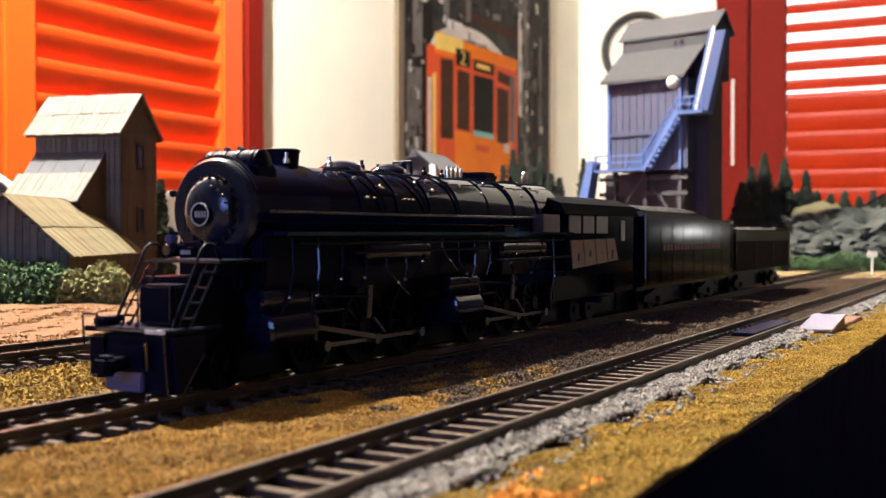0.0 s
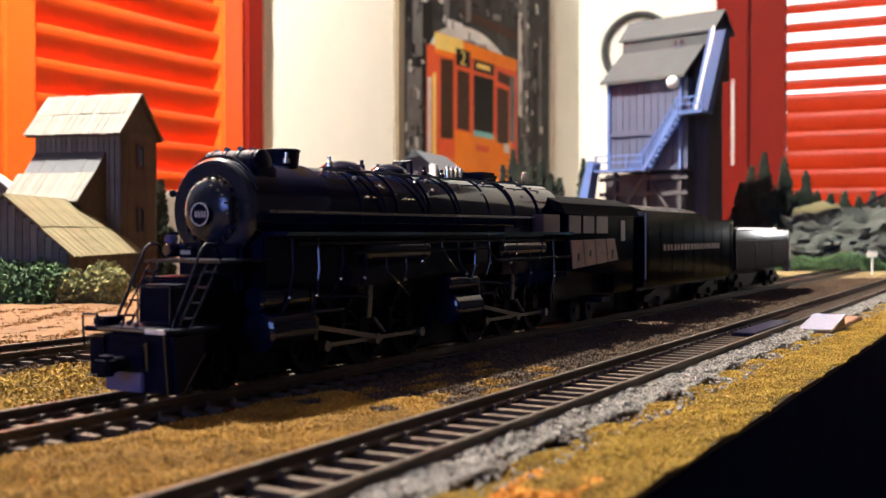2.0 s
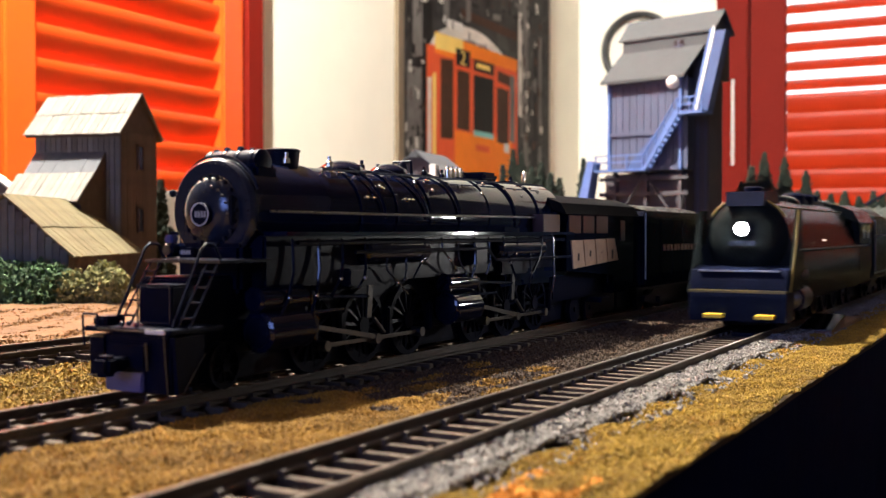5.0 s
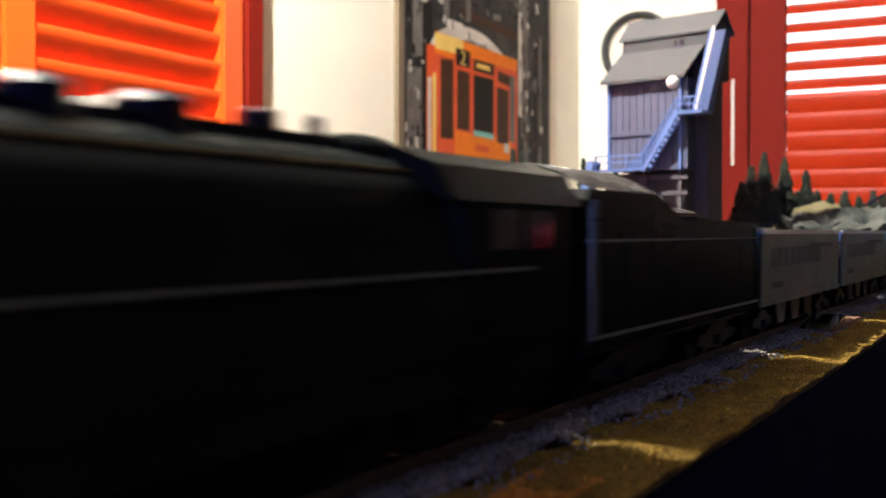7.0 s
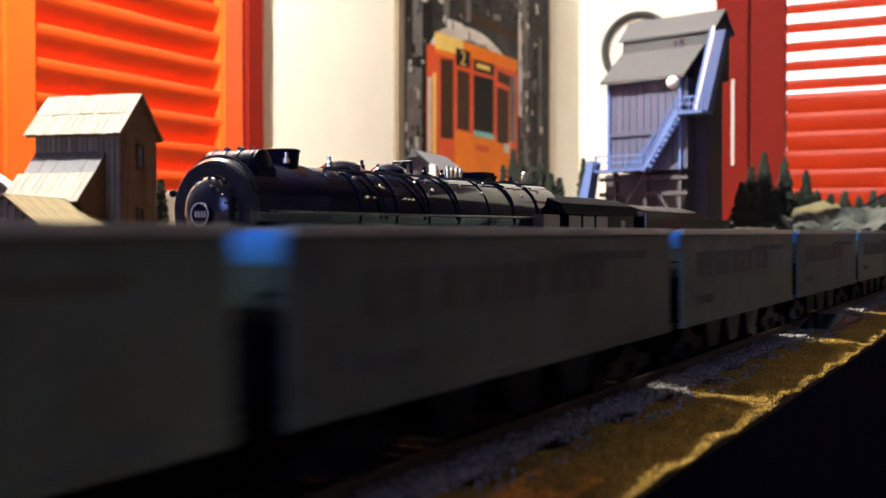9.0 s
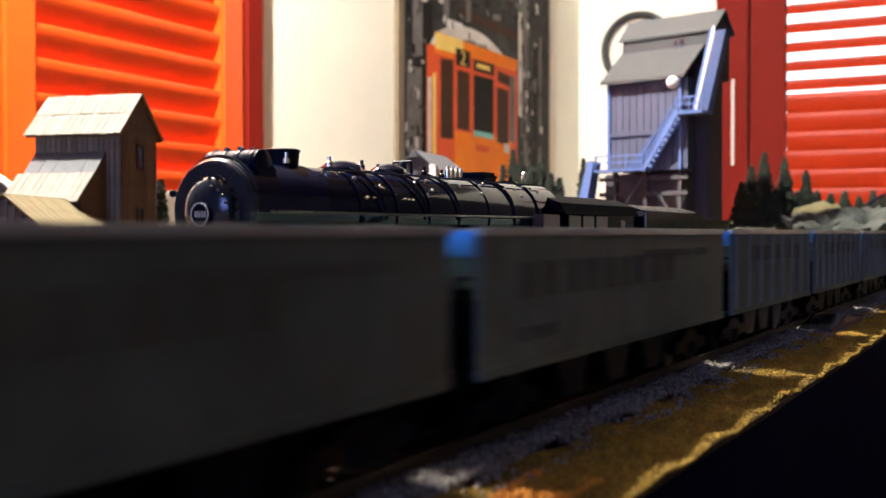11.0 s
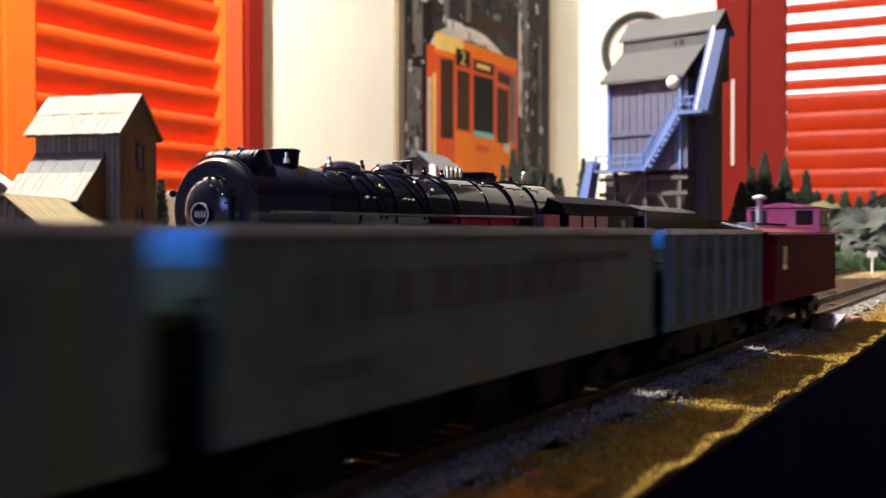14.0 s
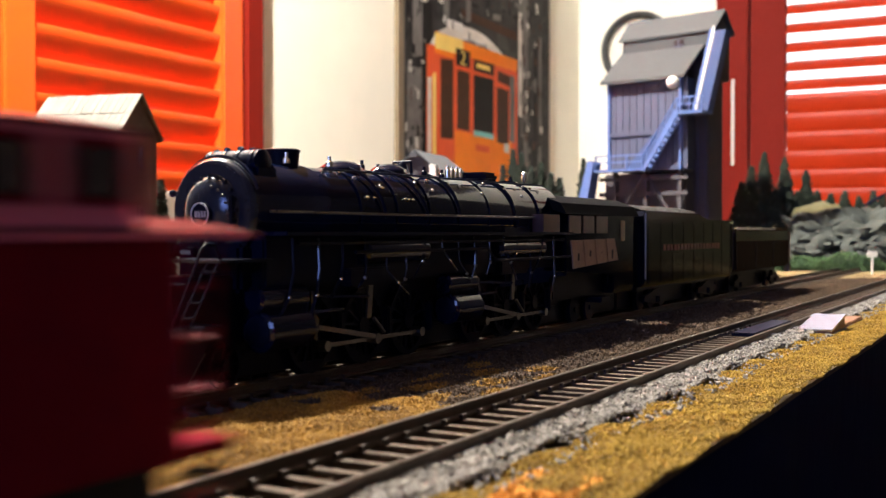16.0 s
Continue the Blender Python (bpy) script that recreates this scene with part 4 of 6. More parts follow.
# ---- standing articulated locomotive ----
def articulated():
    ob = thing("steam_locomotive", online(145, T2), "glossy black articulated steam locomotive standing on its track", "model train")
    zc = 38.2
    R = 11.3
    # pilot, swung a little towards the near side
    pl = part("pilot", box(B(), 5.6, 8.4, -13.6, 2.6, 1.8, 13.4, 0.5), SATIN, ob, "black pilot plate with step boards")
    part("pilot_skirt", prism(B(), [(6, 13), (14.5, 13), (14.5, 9), (8.6, 2.0), (7, 1.8)], -14.6, -13.7, "y"), SATIN, pl)
    part("pilot_skirt", prism(B(), [(6, 13), (17, 13), (17, 8), (14, 2.4), (7, 1.8)], 2.7, 3.6, "y"), SATIN, pl)
    part("skirt_edge", rod(B(), (8.4, -14.75, 2.0), (14.6, -14.75, 9.2), 0.13, 5), STEEL, pl, "bright thin edge")
    part("coupler_pocket", box(B(), 4.2, 5.6, -8.6, 1.8, 6.2, 11.8, 0.5), SATIN, pl)
    part("coupler", box(box(B(), -1, 4.4, -4.6, -2.2, 6.4, 9, 0.4), -2.5, 1, -5.4, -1.2, 5.6, 9.6, 0.8), SATIN, pl)
    # plate's blue is a painted reflection
    part("lower_plate", box(B(), 4.4, 5.7, -7.6, 2.4, 2.0, 5.8, 0.3), BLUE_SHEEN, pl, "glossy plate with a blue reflection in its colour")
    ss = part("side_step", box(B(), 5.6, 14, 3.4, 8.4, 4.0, 12.8, 0.6), SATIN, pl)
    for z in (4.4, 12.4):
        part("step_edge", box(B(), 5.2, 5.6, 3.6, 8.2, z, z + 0.3), STEEL, ss)
    dk = part("pilot_deck", box(B(), 4.6, 20, -15.0, 8.6, 13.5, 14.5, 0.3), SATIN, ob)
    part("deck_edge", box(B(), 4.2, 4.6, -13.6, -8.6, 13.6, 14.4), WHITE, dk, "bright thin edge")
    part("deck_edge", box(B(), 4.2, 4.6, -8.4, 4.6, 13.9, 14.2), STEEL, dk, "bright thin edge")
    part("step_edge", rod(B(), (5.3, -13.5, 2.0), (5.3, -12.4, 13.4), 0.15, 5), STEEL, dk)
    part("step_edge", rod(B(), (4.0, -9.4, 6.4), (4.0, -9.0, 12.0), 0.22, 5), STEEL, dk)
    part("handrail", pipe(B(), [(5, 8.8, 10.5), (5, 9.3, 16.4), (5, 9.0, 16.9), (5, 5.2, 16.9), (5, 4.8, 14.5)], 0.25), SATIN, dk)
    part("buffer_box", box(B(), 5.4, 11, 3.2, 7.0, 14.5, 16.4, 0.4), SATIN, dk)
    for y, z in ((-1.0, 15.2), (-3.0, 15.4), (-5.0, 15.1)):
        part("hose_valve", ball(B(), (5.6, y, z), 0.55, n=8), GRAPHITE, dk)
    up = part("front_platform", box(B(), 18, 36, -15.6, 4.6, 27.0, 27.7, 0.2), SATIN, ob)
    part("platform_edge", box(B(), 17.7, 18, -15.6, 4.6, 27.1, 27.6), STEEL, up, "bright thin edge")
    for y, yt in ((3.2, 3.6), (0.4, 0.8), (-12.6, -12.0), (-15.6, -14.8)):
        lad = part("stair_rail", rod(B(), (9, y, 14.4), (18.5, yt, 27.4), 0.24, 6), GRAPHITE, up)
        if y in (3.2, -12.6):
            part("handrail", pipe(B(), [(8.0, y + 0.5, 14.4), (15.6, yt + 0.5, 27), (17, yt + 0.5, 29.8), (18.6, yt + 0.5, 31.0), (21, yt + 0.5, 30.8), (23, yt + 0.5, 27.6)], 0.36), SATIN, lad)
    for y0, y1 in ((0.4, 3.2), (-15.6, -12.6)):
        for k in range(4):
            f = (k + 0.7) / 4.4
            part("step", box(B(), 9 + 9.5 * f - 0.9, 9 + 9.5 * f + 0.5, y0, y1 + 0.4 * f, 14.4 + 13 * f - 0.16, 14.4 + 13 * f + 0.16), GRAPHITE, up)
    sp = part("pump_shield", box(B(), 10.6, 18, -9.4, -0.4, 14.6, 22.8, 0.5), SATIN, ob)
    for y0, y1, z0, z1 in ((-9.4, -0.4, 22.5, 22.9), (-9.4, -0.4, 15.0, 15.3), (-9.4, -9.1, 15.0, 22.8), (-0.7, -0.4, 15.0, 22.8)):
        part("shield_edge", box(B(), 10.3, 10.6, y0, y1, z0, z1), GRAPHITE, sp)
    hl = part("headlight", lathe(B(), [(0, 1.1), (0.4, 1.5), (4.2, 1.5), (5.2, 0.9)], (19.5, 0.2, 29.6), "x", 24), BLACK, ob)
    part("lens", rod(B(), (19.2, 0.2, 29.6), (19.6, 0.2, 29.6), 1.05, 24), STEEL, hl, "unlit headlight lens")
    # bracket coloured blue for a small highlight above the lamp
    part("lamp_bracket", box(B(), 19.8, 22, -0.9, 1.3, 31.1, 32.8, 0.3), BLUE_SHEEN, hl)
    nb = part("number_board", box(B(), 20.5, 22.5, -6.0, -2.2, 28.2, 30.2, 0.3), SATIN, ob)
    for i in range(4):
        part("number_bar", box(B(), 20.35, 20.5, -5.4 + i * 0.7, -5.0 + i * 0.7, 28.75, 29.6), RIM, nb, smooth=0)
    for o in list(ob.children):
        o.location.x += 0.004
    # smokebox and front
    sb = part("smokebox", lathe(B(), [(36.2, R - 1.0), (36.8, R), (38.2, R + 0.2), (64, R + 0.2), (64.3, R + 0.4), (65.4, R + 0.4), (65.7, R + 0.1)], (0, 0, zc), "x", 56), BLACK, ob)
    part("smokebox_front", lathe(B(), [(35.6, 7.8), (35.9, 8.0), (36.0, 11.0), (36.4, 11.5), (37.0, 11.75), (38.4, 11.75)], (0, 0.2, zc), "x", 64), GRAPHITE, sb)
    part("smokebox_door", lathe(B(), [(33.2, 1.6), (33.5, 4.0), (34.2, 6.0), (34.9, 7.2), (35.7, 7.6)], (0, 0.2, zc), "x", 48), GRAPHITE, sb, "domed smokebox door")
    bm = B()
    for i in range(56):
        a = math.tau * i / 56
        ball(bm, (35.9, 0.2 + 10.5 * math.cos(a), zc + 10.5 * math.sin(a)), 0.2, n=6)
    part("rivet_ring", bm, GRAPHITE, sb)
    for i in range(20):
        a = math.tau * i / 20
        part("door_dog", box(B(), 34.6, 35.7, 0.2 + 7.6 * math.cos(a) - 0.4, 0.2 + 7.6 * math.cos(a) + 0.4, zc + 7.6 * math.sin(a) - 0.4, zc + 7.6 * math.sin(a) + 0.4, 0.15), GRAPHITE, sb)
    npl = part("number_disc", rod(B(), (32.2, 0.2, zc - 0.9), (33.2, 0.2, zc - 0.9), 2.6, 32), SATIN, sb)
    bm = lathe(B(), [(0, 2.32), (-0.12, 2.32), (-0.12, 2.55), (0, 2.55)], (32.1, 0.2, zc - 0.9), "x", 32)
    bmesh.ops.delete(bm, geom=[f for f in bm.faces if len(f.verts) > 4], context="FACES_ONLY")
    part("white_rim", bm, WHITE, npl, "thin white rim")
    for i in range(4):
        part("number_bar", box(B(), 32.0, 32.18, -1.5 + i * 0.85, -1.0 + i * 0.85, zc - 1.6, zc - 0.2), RIM, npl, smooth=0)
    for y, z in ((-3.4, 4.4), (-4.6, 3.2), (-5.6, 1.6), (-1.6, 5.2), (-6.0, -0.6)):
        part("door_clamp", ball(B(), (33.9, y, zc + z), 0.36, 0.7, 1.2, 1, 8), STEEL, sb)
    part("hinge", box(B(), 33.4, 35.2, -7.4, -6.6, zc - 3.2, zc + 3.2, 0.3), GRAPHITE, sb)
    part("marker_lamp", ball(B(), (37, 12.6, zc + 4.0), 0.9), SATIN, sb)
    pipe_b = pipe(B(), [(38, 0.2 + 12.3 * math.sin(a), zc + 12.3 * math.cos(a)) for a in (math.radians(d) for d in range(-68, 69, 8))], 0.3)
    part("front_handrail", pipe_b, SATIN, sb)
    # boiler
    prof = [(65, R), (66, R + 0.1), (128, R + 0.7), (160, R + 1.0), (206, R + 1.0)]
    sb.location.x = 0.0015
    part("lower_casing", box(B(), 40, 204, -12.6, 12.6, 21, 32.6, 0.6), SATIN, ob)
    part("smokebox_saddle", box(B(), 36, 60, -9, 9, 20, 31, 1.0), SATIN, ob)
    boiler = part("boiler", lathe(B(), prof, (0, 0, zc - 0.1), "x", 56), BLACK, ob)
    for x in (80, 97, 114, 131, 150, 168, 186):
        rr = R + 0.25 + (x - 65) * 0.0085
        part("boiler_band", lathe(B(), [(x - 0.7, rr), (x - 0.7, rr + 0.28), (x + 0.7, rr + 0.28), (x + 0.7, rr)], (0, 0, zc - 0.1), "x", 48), BLACK, boiler)
    # feedwater heater and stack, domes, turret
    part("feedwater_heater", lathe(B(), [(-8.0, 2.0), (-7.4, 3.2), (7.4, 3.2), (8.0, 2.0)], (46, 0, zc + R - 0.6), "y", 24), SATIN, ob)
    part("heater_saddle", box(B(), 42, 50, -8.6, 8.6, zc + R - 5, zc + R - 0.8, 0.8), BLACK, ob)
    for y, z in ((-5, 2.9), (-1.5, 3.3), (2.5, 3.2), (5.5, 2.8)):
        part("heater_fitting", lathe(B(), [(0, 0.8), (0.7, 0.8), (0.9, 0.4)], (45.4, y, zc + R - 0.8 + z), "z", 10), GRAPHITE, ob)
    for y in (-6, -2, 2, 6):
        part("heater_strap", lathe(B(), [(-0.4, 3.2), (-0.4, 3.4), (0.4, 3.4), (0.4, 3.2)], (46, y, zc + R - 0.6), "y", 24), GRAPHITE, ob)
    st = part("chimney", lathe(B(), [(-2, 4.6), (0.8, 3.8), (4.6, 4.1), (5.6, 4.2), (5.6, 3.4)], (62.5, 0, zc + R - 2.0), "z", 32), SATIN, ob)
    part("chimney_rim", lathe(B(), [(5.0, 4.3), (5.7, 4.4), (5.9, 4.0)], (62.5, 0, zc + R - 2.0), "z", 32), SATIN, st)
    dm = B()
    ball(dm, (88, 0, zc + R - 1.0), 5.6, 1.5, 1.0, 0.66, 24)
    part("sand_dome", dm, BLACK, ob)
    dm = B()
    ball(dm, (111, 0, zc + R - 0.2), 5.0, 1.5, 1.0, 0.66, 24)
    part("steam_dome", dm, BLACK, ob)
    bell = part("bell_bracket", pipe(B(), [(118, -3, zc + R), (118, -3, zc + R + 4), (118, 3, zc + R + 4), (118, 3, zc + R)], 0.5), SATIN, ob)
    part("bell", lathe(B(), [(0, 2.3), (1.0, 1.7), (3.0, 1.3), (3.8, 0.5)], (118, 0, zc + R + 0.4), "z", 20), SATIN, bell)
    for x in (141.0, 145.5, 150, 154.5):
        part("pop_valve", lathe(B(), [(0, 0.75), (2.6, 0.75), (3.0, 0.45), (3.6, 0.45)], (x, -2 + (x - 141) * 0.2, zc + R + 0.6), "z", 10), BRASS, ob, "bright polished pop valve")
    part("turret", box(B(), 160, 170, -5, 5, zc + R + 0.2, zc + R + 3.2, 1.0), SATIN, ob)
    part("whistle", lathe(B(), [(0, 0.5), (1, 0.9), (3.4, 0.9), (3.9, 0.4)], (196, -2, zc + R + 1.2), "z", 10), BRASS, ob, "bright whistle")
    part("top_handrail", pipe(B(), [(70, -6.8, zc + 10.6), (120, -6.9, zc + 11.0), (200, -7.2, zc + 11.4)], 0.3), SATIN, ob)
    # boiler side rail, pipes, running board
    # bright steel rail, set where a highlight line runs along the boiler
    part("side_handrail", pipe(B(), [(42, -12.6, 38.0), (90, -12.8, 38.0), (200, -13.4, 38.4)], 0.3), STEEL, ob)
    # polished balls put where glints sit on the boiler
    for x, y, z in ((83, -11.2, 42.2), (86, -11.2, 42.2), (101, -11.4, 42.2), (103, -11.4, 42.2), (105, -11.4, 42.2), (89, -9.4, 45.2), (93, -9.4, 45.0), (70, -6.5, 48.2), (78, -6.0, 48.4), (120, -7, 48.2), (176, -8, 47.5), (183, -6, 48.6), (190, -7, 48.4)):
        part("glint_union", ball(B(), (x, y, z), 0.42, 1.5, 1, 1, 8), BRASS, ob, "bright fitting added as a glint")
    for i in range(12):
        part("handrail_post", rod(B(), (44 + i * 14, -11, 38.0), (44 + i * 14, -13.0, 38.1), 0.3, 5), SATIN, ob)
    for sgn in (-1, 1):
        a, b = sorted((sgn * 10.5, sgn * 17.2))
        part("running_board", box(B(), 42, 205, a, b, 32.6, 33.5, 0.2), BLACK, ob)
    part("air_pipe", pipe(B(), [(48, -15.5, 31), (205, -15.5, 31)], 0.6), SATIN, ob)
    part("air_pipe", pipe(B(), [(70, -16.2, 28.6), (140, -16.2, 28.6), (146, -16.2, 25), (205, -16.2, 25)], 0.5), SATIN, ob)
    part("air_tank", lathe(B(), [(0, 2.2), (1, 3.3), (33, 3.3), (34, 2.2)], (150, -13.2, 28.2), "x", 20), BLACK, ob)
    part("air_tank", lathe(B(), [(0, 2.2), (1, 3.3), (30, 3.3), (31, 2.2)], (76, -13.2, 28.6), "x", 20), BLACK, ob)
    part("lubricator", box(B(), 132, 140, -16.5, -12, 24, 30, 0.6), SATIN, ob)
    # pipes over the boiler
    for x, lean in ((84, 6), (103, 9), (126, 4), (164, 3)):
        pts = [(x + lean * (k / 8), -(R + 1.2) * math.sin(math.radians(8 + k * 11)), zc + (R + 1.2) * math.cos(math.radians(8 + k * 11))) for k in range(9)]
        part("sand_pipe", pipe(B(), pts, 0.4), SATIN, ob)
    # plumbing under the running board; small bright balls added as glints
    rng = random.Random(8)
    for k in range(16):
        x, z = 46 + k * 9.6, rng.uniform(23, 31)
        low = z - rng.uniform(5, 12)
        run = rng.uniform(-8, 12)
        part("drain_pipe", pipe(B(), [(x, -15.6, 32), (x, -16.0, z), (x + run * 0.4, -16.3, (z + low) / 2), (x + run, -15.4, low)], rng.uniform(0.25, 0.45)), rng.choice((SATIN, BLACK, GRAPHITE)), ob)
        part("glint_union", ball(B(), (x + run * 0.4, -16.4, (z + low) / 2), 0.5, n=8), rng.choice((STEEL, BRASS, STEEL)), ob, "small bright ball added as a glint")
    for k in range(14):
        x = 72 + k * 9.5
        part("glint_plug", ball(B(), (x + rng.uniform(-2, 2), -(R + 0.9) * math.sin(0.55 + 0.2 * (k % 3)), zc + (R + 0.9) * math.cos(0.55 + 0.2 * (k % 3))), 0.55, n=8), rng.choice((BRASS, STEEL)), ob, "small bright plug added as a glint")
    for k in range(9):
        x = 60 + k * 16
        part("boiler_fitting", lathe(B(), [(0, 0.9), (1.2, 0.9), (1.6, 0.5), (2.6, 0.5)], (x, rng.uniform(-4.5, 2), zc + R + 0.3), "z", 10), rng.choice((SATIN, BLACK, BRASS)), ob)
    # frame and engines
    part("frame", box(B(), 22, 215, -7, 7, 7, 24, 0.6), SATIN, ob)
    part("lower_frame", box(B(), 25, 213, -7.5, 7.5, 1.6, 6.9, 0.4), SATIN, ob)
    part("firebox", box(B(), 158, 212, -12.2, 12.2, 16, 37, 2.0), BLACK, ob)
    part("ash_pan", box(B(), 200, 270, -11, 11, 9, 20, 1.0), SATIN, ob)
    part("drag_beam", box(B(), 213, 276, -6, 6, 1.6, 8.9, 0.4), SATIN, ob)
    wheel_on("wheel", LEADER, ob, pose(31 * MM, -9.2 * MM, 5.0 * MM))
    for y, rz in ((-9.2, 0), (9.2, 180)):
        for x in (225, 240):
            wheel_on("wheel", CARWHEEL, ob, pose(x * MM, y * MM, 4.8 * MM, 0, 0, rz))
    for x0, cyl in ((62, 42), (145, 125)):
        for y, rz in ((-9.3, 0), (9.3, 180)):
            for k in range(3):
                wheel_on("driving_wheel", DRIVER, ob, pose((x0 + k * 22) * MM, y * MM, 9.6 * MM, 0, 20 * k, rz))
        for sgn in (-1, 1):
            c = part("cylinder", lathe(B(), [(-8, 3.4), (-7.4, 4.5), (7.4, 4.5), (8, 3.4)], (cyl + 2, sgn * 13.6, 11.8), "x", 24), BLACK, ob)
            part("cylinder_head", lathe(B(), [(-8.4, 2.6), (-8.2, 3.3), (-8, 3.4)], (cyl + 2, sgn * 13.6, 11.8), "x", 20), SATIN, c)
            part("valve_chest", lathe(B(), [(-8.5, 2.2), (-8, 2.9), (8, 2.9), (8.5, 2.2)], (cyl + 2, sgn * 13.0, 18.8), "x", 20), BLACK, c)
        y = -12.2
        part("side_rod", box(B(), x0 - 2, x0 + 46, y - 0.4, y + 0.2, 6.0, 7.0, 0.2), STEEL, ob, "bright steel side rod")
        part("main_rod", sweep(B(), [(cyl + 14, 11.2), (cyl + 14, 12.2), (x0 + 24, 7.2), (x0 + 24, 5.9)], y - 1.4, y - 0.7, "y"), STEEL, ob, "bright steel main rod")
        for k in range(3):
            part("crank_pin", rod(B(), (x0 + k * 22, y - 1.6, 6.5), (x0 + k * 22, y + 1.5, 6.5), 1.3, 12), STEEL, ob)
        part("crosshead", box(B(), cyl + 12, cyl + 16.5, y - 1.8, y, 9.8, 14, 0.4), GRAPHITE, ob)
        part("guide_bar", box(B(), cyl + 10, cyl + 28, y - 0.9, y - 0.2, 14.5, 15.2, 0.2), GRAPHITE, ob)
        part("valve_rod", rod(B(), (cyl + 10, y - 1, 18.8), (x0 + 18, y - 1, 17.4), 0.5, 6), GRAPHITE, ob)
        part("valve_link", sweep(B(), [(x0 + 17, 12), (x0 + 19, 12), (x0 + 20, 22), (x0 + 18, 22)], y - 1.4, y - 0.8, "y"), STEEL, ob)
        part("combination_lever", rod(B(), (cyl + 13, y - 2, 20), (cyl + 14.5, y - 2, 8.5), 0.5, 6), GRAPHITE, ob)
        part("eccentric_rod", rod(B(), (x0 + 19, y - 2, 12), (x0 + 24, y - 2, 8), 0.5, 6), STEEL, ob)
        part("valve_hanger", box(B(), x0 + 8, x0 + 28, -14.5, -10.5, 20.2, 24.6, 0.5), SATIN, ob)
        for k in range(3):
            part("brake_shoe", box(B(), x0 + 10.2 + k * 22 - 1, x0 + 10.2 + k * 22 + 1, -11, -9, 6, 14, 0.4), SATIN, ob)
    # cab
    cb = part("cab", sweep(B(), [(200, 20), (248, 17), (248, 41), (206, 41), (200, 36)], -16.4, 16.4, "y"), TENDER, ob)
    part("vestibule", box(B(), 248, 272, -15.6, 15.6, 10, 41, 0.6), TENDER, cb, "dark closed vestibule")
    part("vestibule_window", box(B(), 256, 261, -15.9, -15.5, 30, 38, 0.2), CABWIN, cb, "dim reddish window")
    part("cab_roof", sweep(B(), [(-17.2, 39.8), (-15, 43.6), (-8, 46.2), (0, 47.2), (8, 46.2), (15, 43.6), (17.2, 39.8), (16.2, 39.8), (0, 45), (-16.2, 39.8)], 198, 274, "x"), DULL, cb)
    for k in range(4):
        x0, x1 = 203.5 + k * 11.4, 203.5 + k * 11.4 + 10.2
        t0, b0, b1 = 30.6 + 0.15 * k, 20.6 + 0.55 * k, 20.6 + 0.55 * (k + 1)
        pn = part("cab_panel", sweep(B(), [(x0 + 2.0, b0), (x1 + 2.4, b1), (x1 - (1.6 if k == 3 else 0), t0), (x0, t0)], -16.9, -16.4, "y"), CABSIDE, cb, "light reddish-grey cab panel")
        part("panel_mark", box(B(), x0 + 5.6, x0 + 7.0, -17.0, -16.85, 23.4 + 1.2 * (k % 3), 26.0 + 0.8 * (k % 2)), SATIN, pn, smooth=0)
    for x0, x1 in ((180, 194), (202, 213), (215, 226), (228, 240)):
        part("cab_window", box(B(), x0, x1, -16.6, -16.2 if x0 > 195 else -12.5, 33, 39.4, 0.2), CABWIN, cb, "dim reddish cab window")
    for x in (244, 250):
        part("cab_handrail", rod(B(), (x, -15, 14), (x, -15, 38), 0.35, 6), SATIN, ob)
    part("cab_steps", box(B(), 236, 246, -15.5, -9, 7, 9, 0.3), SATIN, ob)


articulated()


